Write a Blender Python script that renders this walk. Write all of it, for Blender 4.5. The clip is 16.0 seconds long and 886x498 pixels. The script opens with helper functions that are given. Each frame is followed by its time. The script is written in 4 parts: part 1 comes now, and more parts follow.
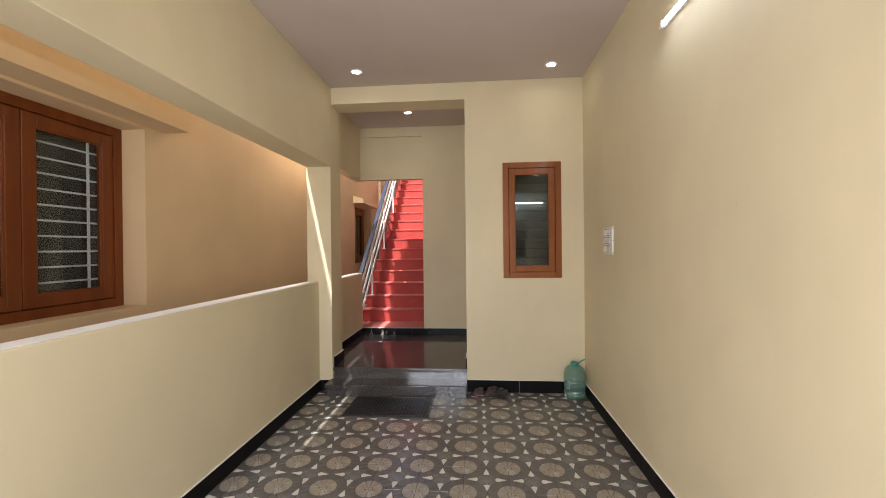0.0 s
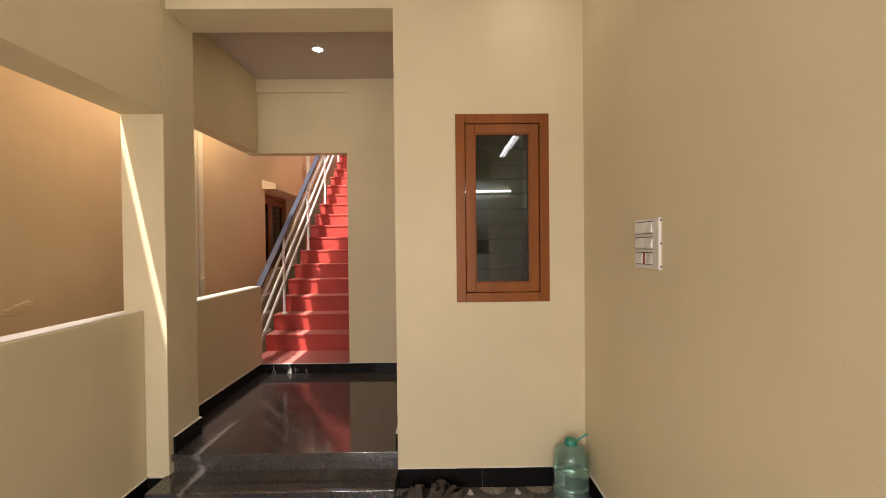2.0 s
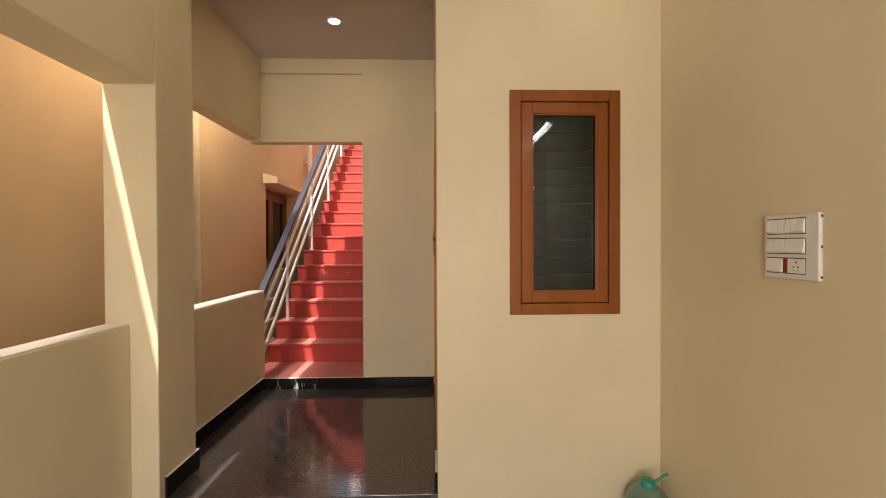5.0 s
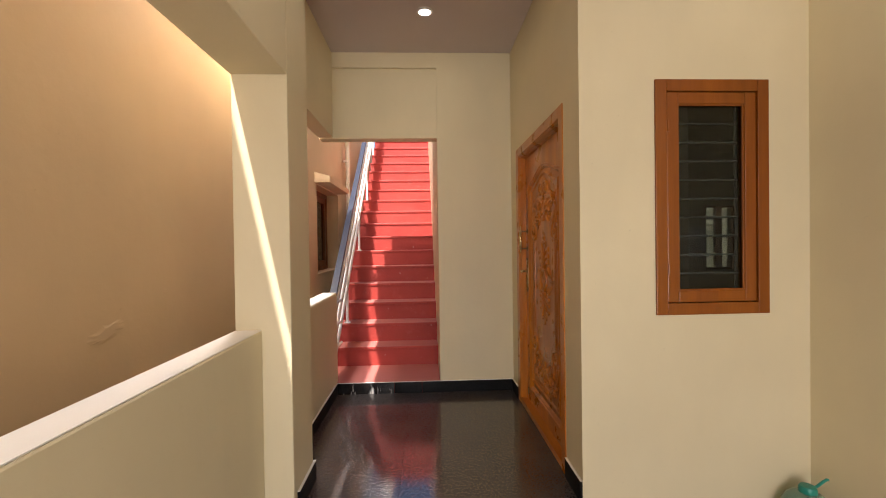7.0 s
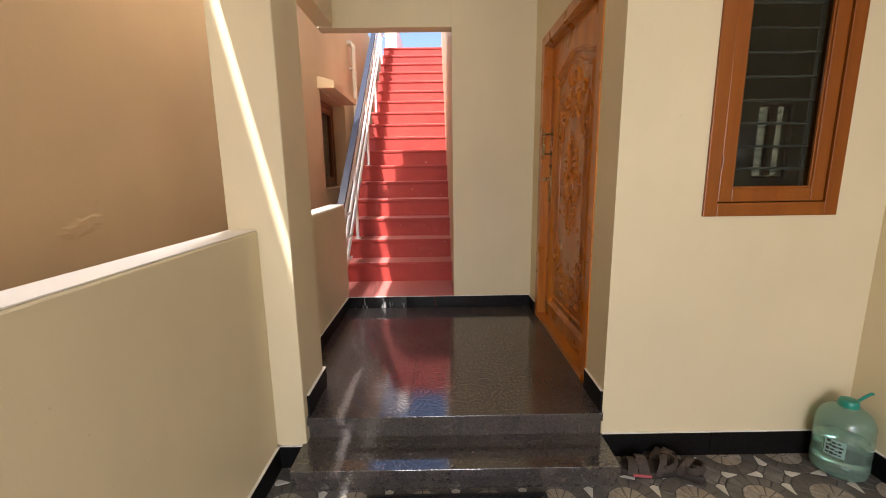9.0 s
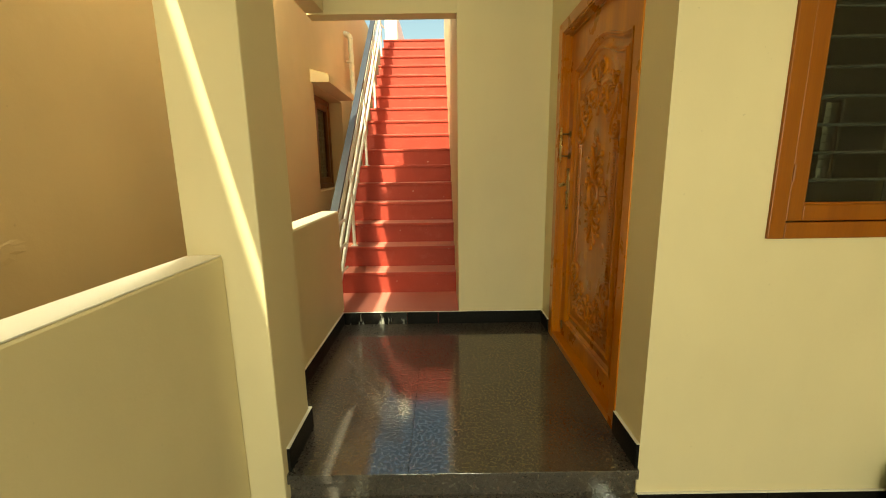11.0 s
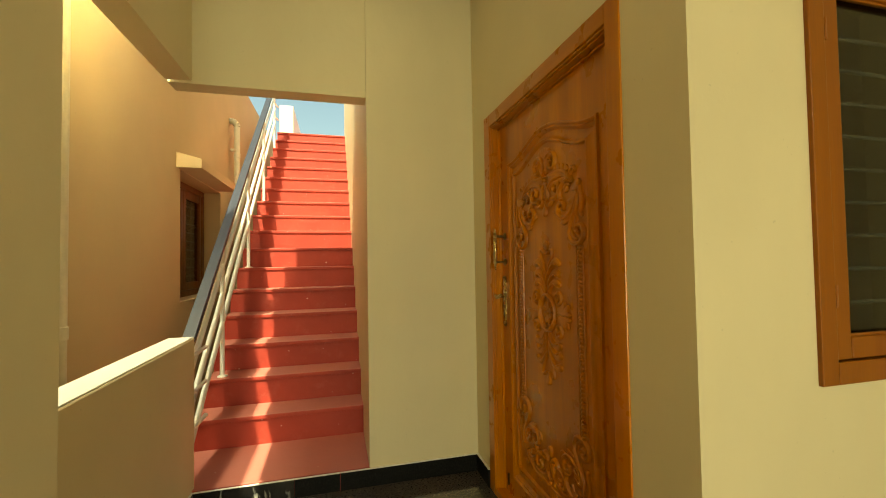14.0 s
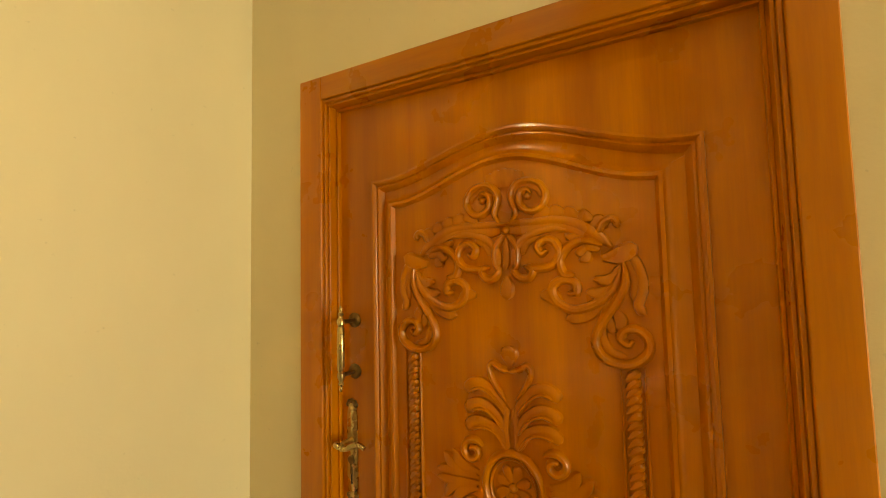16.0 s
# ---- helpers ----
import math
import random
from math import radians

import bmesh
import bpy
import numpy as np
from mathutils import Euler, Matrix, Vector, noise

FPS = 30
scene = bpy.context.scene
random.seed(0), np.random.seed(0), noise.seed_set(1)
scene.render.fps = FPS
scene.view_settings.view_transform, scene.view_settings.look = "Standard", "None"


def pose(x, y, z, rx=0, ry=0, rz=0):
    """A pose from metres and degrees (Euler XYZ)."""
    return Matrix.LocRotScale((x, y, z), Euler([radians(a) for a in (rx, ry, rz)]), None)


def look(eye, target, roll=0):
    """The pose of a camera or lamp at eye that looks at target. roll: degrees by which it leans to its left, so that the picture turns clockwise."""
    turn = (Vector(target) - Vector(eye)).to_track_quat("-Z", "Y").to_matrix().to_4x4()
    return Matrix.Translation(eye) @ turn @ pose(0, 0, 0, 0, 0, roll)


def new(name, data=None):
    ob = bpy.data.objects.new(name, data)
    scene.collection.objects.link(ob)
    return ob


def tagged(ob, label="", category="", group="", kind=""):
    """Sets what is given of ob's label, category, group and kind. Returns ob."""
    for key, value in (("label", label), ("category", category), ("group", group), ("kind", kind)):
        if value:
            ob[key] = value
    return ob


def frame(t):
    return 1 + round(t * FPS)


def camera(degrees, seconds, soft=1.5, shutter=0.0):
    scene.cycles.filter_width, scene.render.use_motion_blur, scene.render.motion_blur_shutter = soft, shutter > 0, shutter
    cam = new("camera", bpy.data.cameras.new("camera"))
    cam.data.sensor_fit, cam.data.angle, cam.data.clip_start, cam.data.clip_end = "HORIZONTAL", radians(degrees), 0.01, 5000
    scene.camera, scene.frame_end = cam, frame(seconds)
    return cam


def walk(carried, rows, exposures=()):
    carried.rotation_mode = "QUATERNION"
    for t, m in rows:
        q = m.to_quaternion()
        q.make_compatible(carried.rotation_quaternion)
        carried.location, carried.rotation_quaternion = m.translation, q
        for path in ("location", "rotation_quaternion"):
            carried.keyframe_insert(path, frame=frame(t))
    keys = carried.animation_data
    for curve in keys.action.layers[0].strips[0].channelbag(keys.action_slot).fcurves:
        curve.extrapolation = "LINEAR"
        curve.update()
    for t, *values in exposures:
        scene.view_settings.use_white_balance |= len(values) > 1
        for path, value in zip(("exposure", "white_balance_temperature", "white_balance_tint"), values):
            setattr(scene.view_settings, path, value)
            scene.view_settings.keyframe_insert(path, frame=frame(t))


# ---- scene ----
cam = camera(94.6, 16.0, soft=1.0)
PATH = [
    (0, (0.031, 0.089, 1.531), (-0.134, 2.082, 1.524), -0.6),
    (0.5, (0.088, 0.511, 1.53), (-0.025, 2.508, 1.516), -0.6),
    (1, (0.119, 0.96, 1.53), (0.053, 2.959, 1.507), -0.7),
    (1.5, (0.142, 1.407, 1.555), (0.126, 3.407, 1.531), -0.7),
    (2, (0.197, 1.791, 1.577), (0.216, 3.79, 1.556), -0.6),
    (2.5, (0.172, 2.014, 1.589), (0.232, 4.013, 1.565), -0.6),
    (3, (0.137, 2.163, 1.59), (0.212, 4.161, 1.575), -0.6),
    (3.2, (0.151, 2.205, 1.597), (0.225, 4.203, 1.577), -0.6),
    (5.3, (-0.242, 2.25, 1.573), (-0.186, 4.249, 1.554), -0.2),
    (5.5, (-0.339, 2.274, 1.561), (-0.28, 4.273, 1.545), -0.4),
    (6, (-0.555, 2.361, 1.576), (-0.491, 4.359, 1.562), -0.5),
    (6.5, (-0.775, 2.37, 1.576), (-0.705, 4.369, 1.559), -0.7),
    (7, (-0.877, 2.374, 1.583), (-0.793, 4.372, 1.562), -0.8),
    (7.5, (-0.891, 2.407, 1.585), (-0.8, 4.405, 1.541), -0.9),
    (8, (-0.881, 2.493, 1.547), (-0.801, 4.489, 1.453), -0.8),
    (8.5, (-0.872, 2.56, 1.465), (-0.824, 4.548, 1.258), -0.8),
    (9, (-0.872, 2.604, 1.412), (-0.861, 4.57, 1.047), -0.8),
    (9.2, (-0.87, 2.606, 1.404), (-0.873, 4.56, 0.978), -0.9),
    (11.3, (-0.891, 2.971, 1.518), (-0.888, 4.937, 1.152), -0.8),
    (11.5, (-0.897, 2.971, 1.552), (-0.888, 4.949, 1.251), -0.9),
    (12, (-0.895, 2.969, 1.585), (-0.877, 4.964, 1.444), -0.8),
    (12.5, (-0.869, 2.975, 1.597), (-0.824, 4.975, 1.578), -0.8),
    (13, (-0.85, 3.055, 1.583), (-0.736, 5.052, 1.623), -0.8),
    (13.5, (-0.926, 3.278, 1.584), (-0.671, 5.261, 1.639), -0.9),
    (14, (-0.933, 3.621, 1.554), (-0.434, 5.557, 1.612), -0.9),
    (14.5, (-0.926, 4.026, 1.583), (-0.104, 5.848, 1.645), -0.9),
    (15, (-0.996, 4.395, 1.675), (0.183, 6.01, 1.742), -1.3),
    (15.5, (-0.978, 4.688, 1.717), (0.527, 6.003, 1.805), -1.3),
    (16, (-0.954, 4.97, 1.809), (0.821, 5.884, 1.929), -1.3),
]
EXPOSE = [
    (0.0, 0.80, 5900, 13), (1.0, 0.83, 6350, 16), (1.5, 0.86, 6450, 16), (3.0, 0.90, 7000, 15), (5.5, 0.86, 6700, 16), (9.2, 1.10, 6100, 15), (11.3, 1.08, 9500, -19),
    (13.5, 0.96, 9900, -18), (14.5, 1.08, 10000, -18), (15.0, 1.22, 10200, -11), (15.5, 1.42, 10300, -8), (16.0, 1.84, 10300, -8),
]
walk(cam, [(t, look(eye, target, roll)) for t, eye, target, roll in PATH], EXPOSE)

# ---- world, sun and exposure ----
SUN_DIR = Vector((0.205, 0.63, -1.0)).normalized()      # the way the sunlight travels
sun_el = math.asin(-SUN_DIR.z)
sun_az = math.atan2(-SUN_DIR.x, -SUN_DIR.y)              # clockwise from +y
world = bpy.data.worlds.new("sky_world")
world.use_nodes = True
scene.world = world
sky = world.node_tree.nodes.new("ShaderNodeTexSky")
sky.sky_type = "NISHITA"
sky.sun_disc = False
sky.sun_elevation = sun_el
sky.sun_rotation = sun_az
sky.air_density, sky.dust_density, sky.ozone_density = 1.0, 4.0, 1.6
back = world.node_tree.nodes["Background"]
world.node_tree.links.new(sky.outputs[0], back.inputs[0])
back.inputs[1].default_value = 0.15
lamp = bpy.data.lights.new("sun", "SUN")
lamp.energy, lamp.angle, lamp.color = 5.0, radians(0.5), (1.0, 0.95, 0.86)
sun = new("sun", lamp)
sun.matrix_world = look((0, 0, 20), Vector((0, 0, 20)) + SUN_DIR)


def area(name, at, aim, sx, sy, watts, col):
    lt = bpy.data.lights.new(name, "AREA")
    lt.shape, lt.size, lt.size_y, lt.energy, lt.color = "RECTANGLE", sx, sy, watts, col
    ob = new(name, lt)
    ob.matrix_world = look(at, aim)
    return ob


# daylight through the open porch front and down the gap between the houses
area("front_daylight", (-0.85, -0.66, 1.35), (0.50, 2.4, 0.95), 1.5, 2.1, 50.0, (1.0, 0.97, 0.92))
area("gap_daylight", (-2.09, 1.3, 3.2), (-2.09, 1.3, 0.0), 0.25, 6.2, 7.5, (1.0, 0.88, 0.68))
area("landing_gap_daylight", (-2.03, 5.65, 3.7), (-2.03, 5.65, 0.0), 0.34, 1.1, 70.0, (1.0, 0.96, 0.90))
# the lit lamps of the place
for n, (px, py, pz), w in (("downlight_west", (-1.14, 4.06, 3.262), 0.25), ("downlight_east", (0.76, 4.095, 3.262), 0.25), ("downlight_landing", (-0.86, 5.44, 3.30), 0.7)):
    area(n, (px, py, pz), (px, py + 0.001, 0), 0.09, 0.09, w, (1.0, 0.86, 0.62))
area("tube_lamp", (1.07, 1.97, 2.81), (-0.4, 1.97, 1.6), 1.2, 0.03, 3.0, (0.95, 0.98, 1.0))


# ---- materials ----
class Mat:
    """A small node-material builder."""

    def __init__(self, name):
        self.m = bpy.data.materials.new(name)
        self.m.use_nodes = True
        self.t = self.m.node_tree
        self.b = self.t.nodes["Principled BSDF"]
        self.co = self.t.nodes.new("ShaderNodeTexCoord").outputs["Object"]

    def n(self, kind, **kw):
        node = self.t.nodes.new(kind)
        for k, v in kw.items():
            node.inputs[k].default_value = v
        return node

    def link(self, a, b):
        self.t.links.new(a, b)

    def noise(self, scale, detail=4.0, rough=0.55, stretch=None):
        nd = self.n("ShaderNodeTexNoise", Scale=scale, Detail=detail, Roughness=rough)
        src = self.co
        if stretch:
            mp = self.n("ShaderNodeMapping", Scale=stretch)
            self.link(src, mp.inputs["Vector"])
            src = mp.outputs[0]
        self.link(src, nd.inputs["Vector"])
        return nd.outputs["Fac"]

    def ramp(self, fac, stops):
        r = self.t.nodes.new("ShaderNodeValToRGB")
        e = r.color_ramp.elements
        while len(e) < len(stops):
            e.new(0.5)
        for el, (p, c) in zip(e, stops):
            el.position = p
            el.color = (c, c, c, 1) if isinstance(c, (int, float)) else (*c, 1)
        self.link(fac, r.inputs[0])
        return r.outputs[0]

    def mix(self, a, b, fac, mode="MIX"):
        mx = self.t.nodes.new("ShaderNodeMix")
        mx.data_type, mx.blend_type = "RGBA", mode
        for sock, v in ((mx.inputs[0], fac), (mx.inputs[6], a), (mx.inputs[7], b)):
            if isinstance(v, (int, float)):
                sock.default_value = v
            elif isinstance(v, tuple):
                sock.default_value = (*v, 1)
            else:
                self.link(v, sock)
        return mx.outputs[2]

    def rand(self, low, high):
        r = self.t.nodes.new("ShaderNodeObjectInfo")
        return self.ramp(r.outputs["Random"], [(0, low), (1, high)])

    def out(self, color=None, rough=0.5, metal=0.0, bumps=(), spec=0.5, coat=0.0):
        if color is not None:
            if isinstance(color, tuple):
                self.b.inputs["Base Color"].default_value = (*color, 1)
            else:
                self.link(color, self.b.inputs["Base Color"])
        if isinstance(rough, (int, float)):
            self.b.inputs["Roughness"].default_value = rough
        else:
            self.link(rough, self.b.inputs["Roughness"])
        self.b.inputs["Metallic"].default_value = metal
        self.b.inputs["Specular IOR Level"].default_value = spec
        self.b.inputs["Coat Weight"].default_value = coat
        self.b.inputs["Coat Roughness"].default_value = 0.12
        last = None
        for h, strength, dist in bumps:
            bp = self.n("ShaderNodeBump", Strength=strength, Distance=dist)
            self.link(h, bp.inputs["Height"])
            if last:
                self.link(last, bp.inputs["Normal"])
            last = bp.outputs[0]
        if last:
            self.link(last, self.b.inputs["Normal"])
        return self.m


def paint(name, col, vary=0.06, rough=0.55, bump=0.15, sheen=0.4):
    k = Mat(name)
    broad = k.noise(0.9, 3.0)
    streak = k.noise(3.0, 5.0, 0.6, (1, 1, 0.35))
    dark = tuple(c * (1 - vary) for c in col)
    light = tuple(min(1, c * (1 + vary * 0.7)) for c in col)
    base = k.ramp(broad, [(0.3, dark), (0.7, light)])
    base = k.mix(base, k.ramp(streak, [(0.35, 0.93), (0.65, 1.0)]), 0.6, "MULTIPLY")
    specks = k.noise(55.0, 2.0)
    base = k.mix(base, k.ramp(specks, [(0.22, 0.72), (0.27, 1.0)]), 0.5, "MULTIPLY")
    return k.out(base, k.ramp(streak, [(0.3, rough - 0.06), (0.7, rough + 0.08)]), spec=sheen,
                 bumps=[(k.noise(14.0, 5.0), bump, 0.01), (k.noise(140.0, 3.0), bump * 0.6, 0.002)])


CREAM = paint("cream_wall_paint", (0.69, 0.60, 0.395))
CEIL = paint("ceiling_paint", (0.56, 0.48, 0.435), 0.03, 0.7, 0.12)
PEACH = paint("neighbour_plaster", (0.57, 0.405, 0.225), 0.08, 0.75, 0.14)
WHITE = paint("white_trim_paint", (0.82, 0.80, 0.76), 0.03, 0.5, 0.1)
# wall colour whitened for the skylight that falls on the parapet tops
CAP_SKYLIT = paint("skylit_parapet_top", (0.82, 0.79, 0.74), 0.05, 0.6, 0.2)


def red_oxide():
    k = Mat("red_oxide_cement")
    base = k.ramp(k.noise(2.2, 5.0, 0.6), [(0.3, (0.30, 0.026, 0.018)), (0.7, (0.40, 0.044, 0.031))])
    dust = k.ramp(k.noise(9.0, 6.0, 0.7), [(0.55, 0.0), (0.8, 0.22)])
    base = k.mix(base, (0.55, 0.20, 0.16), dust)
    # dust and wear on what faces up; the treads' brighter light is mixed in
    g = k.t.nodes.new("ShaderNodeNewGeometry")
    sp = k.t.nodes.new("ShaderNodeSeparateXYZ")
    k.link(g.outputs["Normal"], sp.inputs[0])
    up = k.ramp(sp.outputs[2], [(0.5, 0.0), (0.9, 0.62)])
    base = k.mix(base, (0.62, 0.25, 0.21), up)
    splash = k.ramp(k.noise(26.0, 2.0), [(0.74, 0.0), (0.77, 0.8)])
    base = k.mix(base, (0.75, 0.55, 0.48), splash)
    return k.out(base, 0.62, bumps=[(k.noise(30.0, 5.0), 0.25, 0.004), (k.noise(5.0, 3.0), 0.2, 0.01)])


def granite(name, polish, fleck, haze_most):
    """Black granite: pale flecks, a dusty haze, and a polish that breaks up in fine pits."""
    k = Mat(name)
    fine = k.noise(120.0, 4.0, 0.75)
    base = k.ramp(fine, [(0.40, (0.010 * fleck, 0.0092 * fleck, 0.0092 * fleck)), (0.58, (0.024 * fleck, 0.022 * fleck, 0.022 * fleck)), (0.74, (0.06 * fleck, 0.052 * fleck, 0.048 * fleck))])
    if haze_most:
        chips = k.ramp(k.noise(70.0, 2.0, 0.4), [(0.66, 0.0), (0.70, 0.7)])
        base = k.mix(base, (0.12, 0.075, 0.06), chips)
        haze = k.ramp(k.noise(3.5, 5.0, 0.65), [(0.30, 0.05), (0.75, haze_most)])
        base = k.mix(base, (0.19, 0.15, 0.125), haze)
        scuff = k.ramp(k.noise(7.0, 6.0, 0.75, (1.0, 0.25, 1.0)), [(0.66, 0.0), (0.74, haze_most)])
        base = k.mix(base, (0.24, 0.20, 0.18), scuff)
    m = k.out(base, 0.55, spec=0.2 if haze_most else 0.1, coat=1.0, bumps=[(k.noise(105.0, 2.0, 0.5), 0.3, 0.003)])
    k.b.inputs["Coat IOR"].default_value = 2.3 if haze_most else 1.4
    k.b.inputs["Coat Roughness"].default_value = polish
    pits = k.noise(75.0, 2.0, 0.6)
    k.link(k.ramp(pits, [(0.42, 0.45 if haze_most else 0.1), (0.58, 1.0 if haze_most else 0.15)]), k.b.inputs["Coat Weight"])
    ripple = k.n("ShaderNodeBump", Strength=0.12 if haze_most else 0.02, Distance=0.002)
    k.link(pits, ripple.inputs["Height"])
    k.link(ripple.outputs[0], k.b.inputs["Coat Normal"])
    return m


RED = red_oxide()
GRANITE = granite("leathered_black_granite", 0.035, 1.7, 0.20)
SKIRT = granite("polished_black_granite", 0.06, 0.35, 0.0)


def wood(name, dark, mid, light, axis="z", rough=0.27, coat=0.35, spec=0.4, figure=0.35):
    k = Mat(name)
    st = {"z": (9, 9, 0.55), "y": (9, 0.55, 9), "x": (0.55, 9, 9)}[axis]
    long = {"z": (3.0, 3.0, 0.35), "y": (3.0, 0.35, 3.0), "x": (0.35, 3.0, 3.0)}[axis]
    grain = k.noise(2.2, 5.0, 0.5, st)
    fine = k.noise(16.0, 4.0, 0.6, tuple(a * 1.5 for a in st))
    base = k.ramp(grain, [(0.25, dark), (0.5, mid), (0.78, light)])
    base = k.mix(base, k.ramp(fine, [(0.35, 0.80), (0.6, 1.0)]), figure, "MULTIPLY")
    base = k.mix(base, k.ramp(k.noise(1.1, 3.0, 0.55, long), [(0.32, 0.70), (0.68, 1.05)]), 0.8, "MULTIPLY")
    streak = k.ramp(k.noise(2.6, 4.0, 0.6, tuple(a * 0.8 for a in long)), [(0.42, 0.0), (0.70, 0.5)])
    base = k.mix(base, (dark[0] * 0.68, dark[1] * 0.56, dark[2] * 0.5), streak)
    return k.out(base, k.ramp(k.noise(7.0), [(0.3, rough - 0.06), (0.7, rough + 0.08)]), coat=coat, spec=spec,
                 bumps=[(fine, 0.04, 0.002)])


TEAK = wood("varnished_teak", (0.44, 0.122, 0.006), (0.56, 0.178, 0.008), (0.68, 0.240, 0.012), rough=0.30, coat=0.28)
TEAK_Y = wood("varnished_teak_across", (0.44, 0.122, 0.006), (0.56, 0.178, 0.008), (0.68, 0.240, 0.012), "y", rough=0.30, coat=0.28)
FRAMEWOOD = wood("brown_painted_wood", (0.245, 0.068, 0.006), (0.285, 0.082, 0.007), (0.325, 0.097, 0.009), "z", 0.34, 0.12, 0.3)
REDWOOD = wood("red_brown_painted_wood", (0.135, 0.030, 0.004), (0.165, 0.038, 0.005), (0.20, 0.050, 0.007), "z", 0.36, 0.1, 0.3)
DARKWOOD = wood("dark_window_wood", (0.16, 0.052, 0.012), (0.20, 0.068, 0.016), (0.25, 0.088, 0.02), "z", 0.42, 0.0, 0.3)


def plain(name, col, rough=0.5, metal=0.0, vary=0.12, scale=20.0, bump=0.05, coat=0.0):
    k = Mat(name)
    n1 = k.noise(scale, 4.0)
    base = k.ramp(n1, [(0.3, tuple(c * (1 - vary) for c in col)), (0.7, tuple(min(1, c * (1 + vary * 0.5)) for c in col))])
    return k.out(base, k.ramp(k.noise(scale * 0.4), [(0.3, max(0.02, rough - 0.07)), (0.7, rough + 0.07)]), metal, [(n1, bump, 0.002)], coat=coat)


BRASS = plain("antique_brass", (0.55, 0.42, 0.20), 0.28, 1.0, 0.25, 60.0)
BRASS_DARK = plain("aged_brass", (0.22, 0.15, 0.07), 0.38, 1.0, 0.35, 80.0)
RAILWHITE = plain("white_enamel", (0.80, 0.78, 0.76), 0.35, 0.0, 0.05)
RAILBLUE = plain("blue_grey_enamel", (0.030, 0.036, 0.060), 0.5, 0.0, 0.08)
PVC = plain("cream_pvc_pipe", (0.68, 0.60, 0.44), 0.45, 0.0, 0.08)
RUBBER = plain("black_rubber", (0.016, 0.016, 0.016), 0.38, 0.0, 0.3, 60.0, 0.2)
PLASTIC = plain("white_switch_plastic", (0.78, 0.76, 0.70), 0.28, 0.0, 0.03)
PLATE = plain("pale_switch_plate", (0.70, 0.67, 0.61), 0.35, 0.0, 0.04)
REDLED = plain("red_indicator", (0.30, 0.012, 0.012), 0.3)
DARK = plain("near_black", (0.015, 0.015, 0.015), 0.7)
SANDAL = plain("brown_sandal_foam", (0.030, 0.022, 0.018), 0.75, 0.0, 0.3, 40.0, 0.2)
STRAP = plain("brown_sandal_strap", (0.052, 0.038, 0.030), 0.8, 0.0, 0.3, 80.0, 0.3)
PINK = plain("pink_sandal_trim", (0.42, 0.09, 0.10), 0.7)
TEAL = plain("teal_cap_plastic", (0.015, 0.24, 0.18), 0.35)
LABEL = plain("pale_green_label_paper", (0.26, 0.42, 0.37), 0.5, 0.0, 0.1)
IRON = plain("grey_painted_grill", (0.14, 0.14, 0.135), 0.5, 0.0, 0.15)
STONE_TAN = plain("tan_tile_face", (0.32, 0.28, 0.225), 0.25, 0.0, 0.22, 16.0, 0.25)
STONE_DARK = plain("dark_tile_face", (0.125, 0.116, 0.107), 0.22, 0.0, 0.25, 16.0, 0.25)
STONE_GREY = plain("grey_tile_face", (0.172, 0.164, 0.155), 0.22, 0.0, 0.22, 16.0, 0.25)
STONE_WHITE = plain("white_tile_face", (0.58, 0.56, 0.51), 0.32, 0.0, 0.15, 16.0, 0.2)
GROUT = plain("tile_joint", (0.045, 0.041, 0.038), 0.7, 0.0, 0.2, 40.0, 0.3)
EARTH = plain("dusty_ground", (0.30, 0.26, 0.21), 0.9, 0.0, 0.3, 1.2, 0.5)
CONCRETE = plain("weathered_concrete", (0.42, 0.40, 0.37), 0.85, 0.0, 0.2, 2.0, 0.4)
GREYCLOTH = plain("pale_interior_plaster", (0.45, 0.42, 0.36), 0.8, 0.0, 0.05, 3.0)


def glow(name, col, strength):
    k = Mat(name)
    k.b.inputs["Emission Color"].default_value = (*col, 1)
    k.b.inputs["Emission Strength"].default_value = strength
    return k.out((0.9, 0.9, 0.9), 0.4)


LED = glow("lit_led_diffuser", (1.0, 0.93, 0.82), 14.0)
TUBE = glow("lit_led_tube", (0.95, 0.98, 1.0), 10.0)


def glass(name, tint, rough=0.02, ior=1.45):
    k = Mat(name)
    k.b.inputs["Transmission Weight"].default_value = 1.0
    k.b.inputs["IOR"].default_value = ior
    return k.out(tint, rough, spec=0.5)


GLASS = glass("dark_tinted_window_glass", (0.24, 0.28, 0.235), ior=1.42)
GLASS_PALE = glass("window_glass", (0.62, 0.66, 0.64))
GLASS_INNER = glass("dusty_inner_window_glass", (0.46, 0.46, 0.42))
PET = glass("green_tinted_bottle_plastic", (0.60, 0.82, 0.73), 0.12)
PET.node_tree.nodes["Principled BSDF"].inputs["Transmission Weight"].default_value = 0.88
WATER = glass("water", (0.80, 0.92, 0.86), 0.12)


def splashed():
    """Black skirting stone with runs of white cement."""
    k = Mat("cement_splashed_granite")
    runs = k.ramp(k.noise(26.0, 4.0, 0.6, (1.0, 1.0, 0.22)), [(0.60, 0.0), (0.68, 0.85)])
    base = k.mix((0.012, 0.011, 0.011), (0.42, 0.40, 0.37), runs)
    return k.out(base, k.ramp(runs, [(0.0, 0.2), (0.6, 0.8)]))


SPLASHED = splashed()


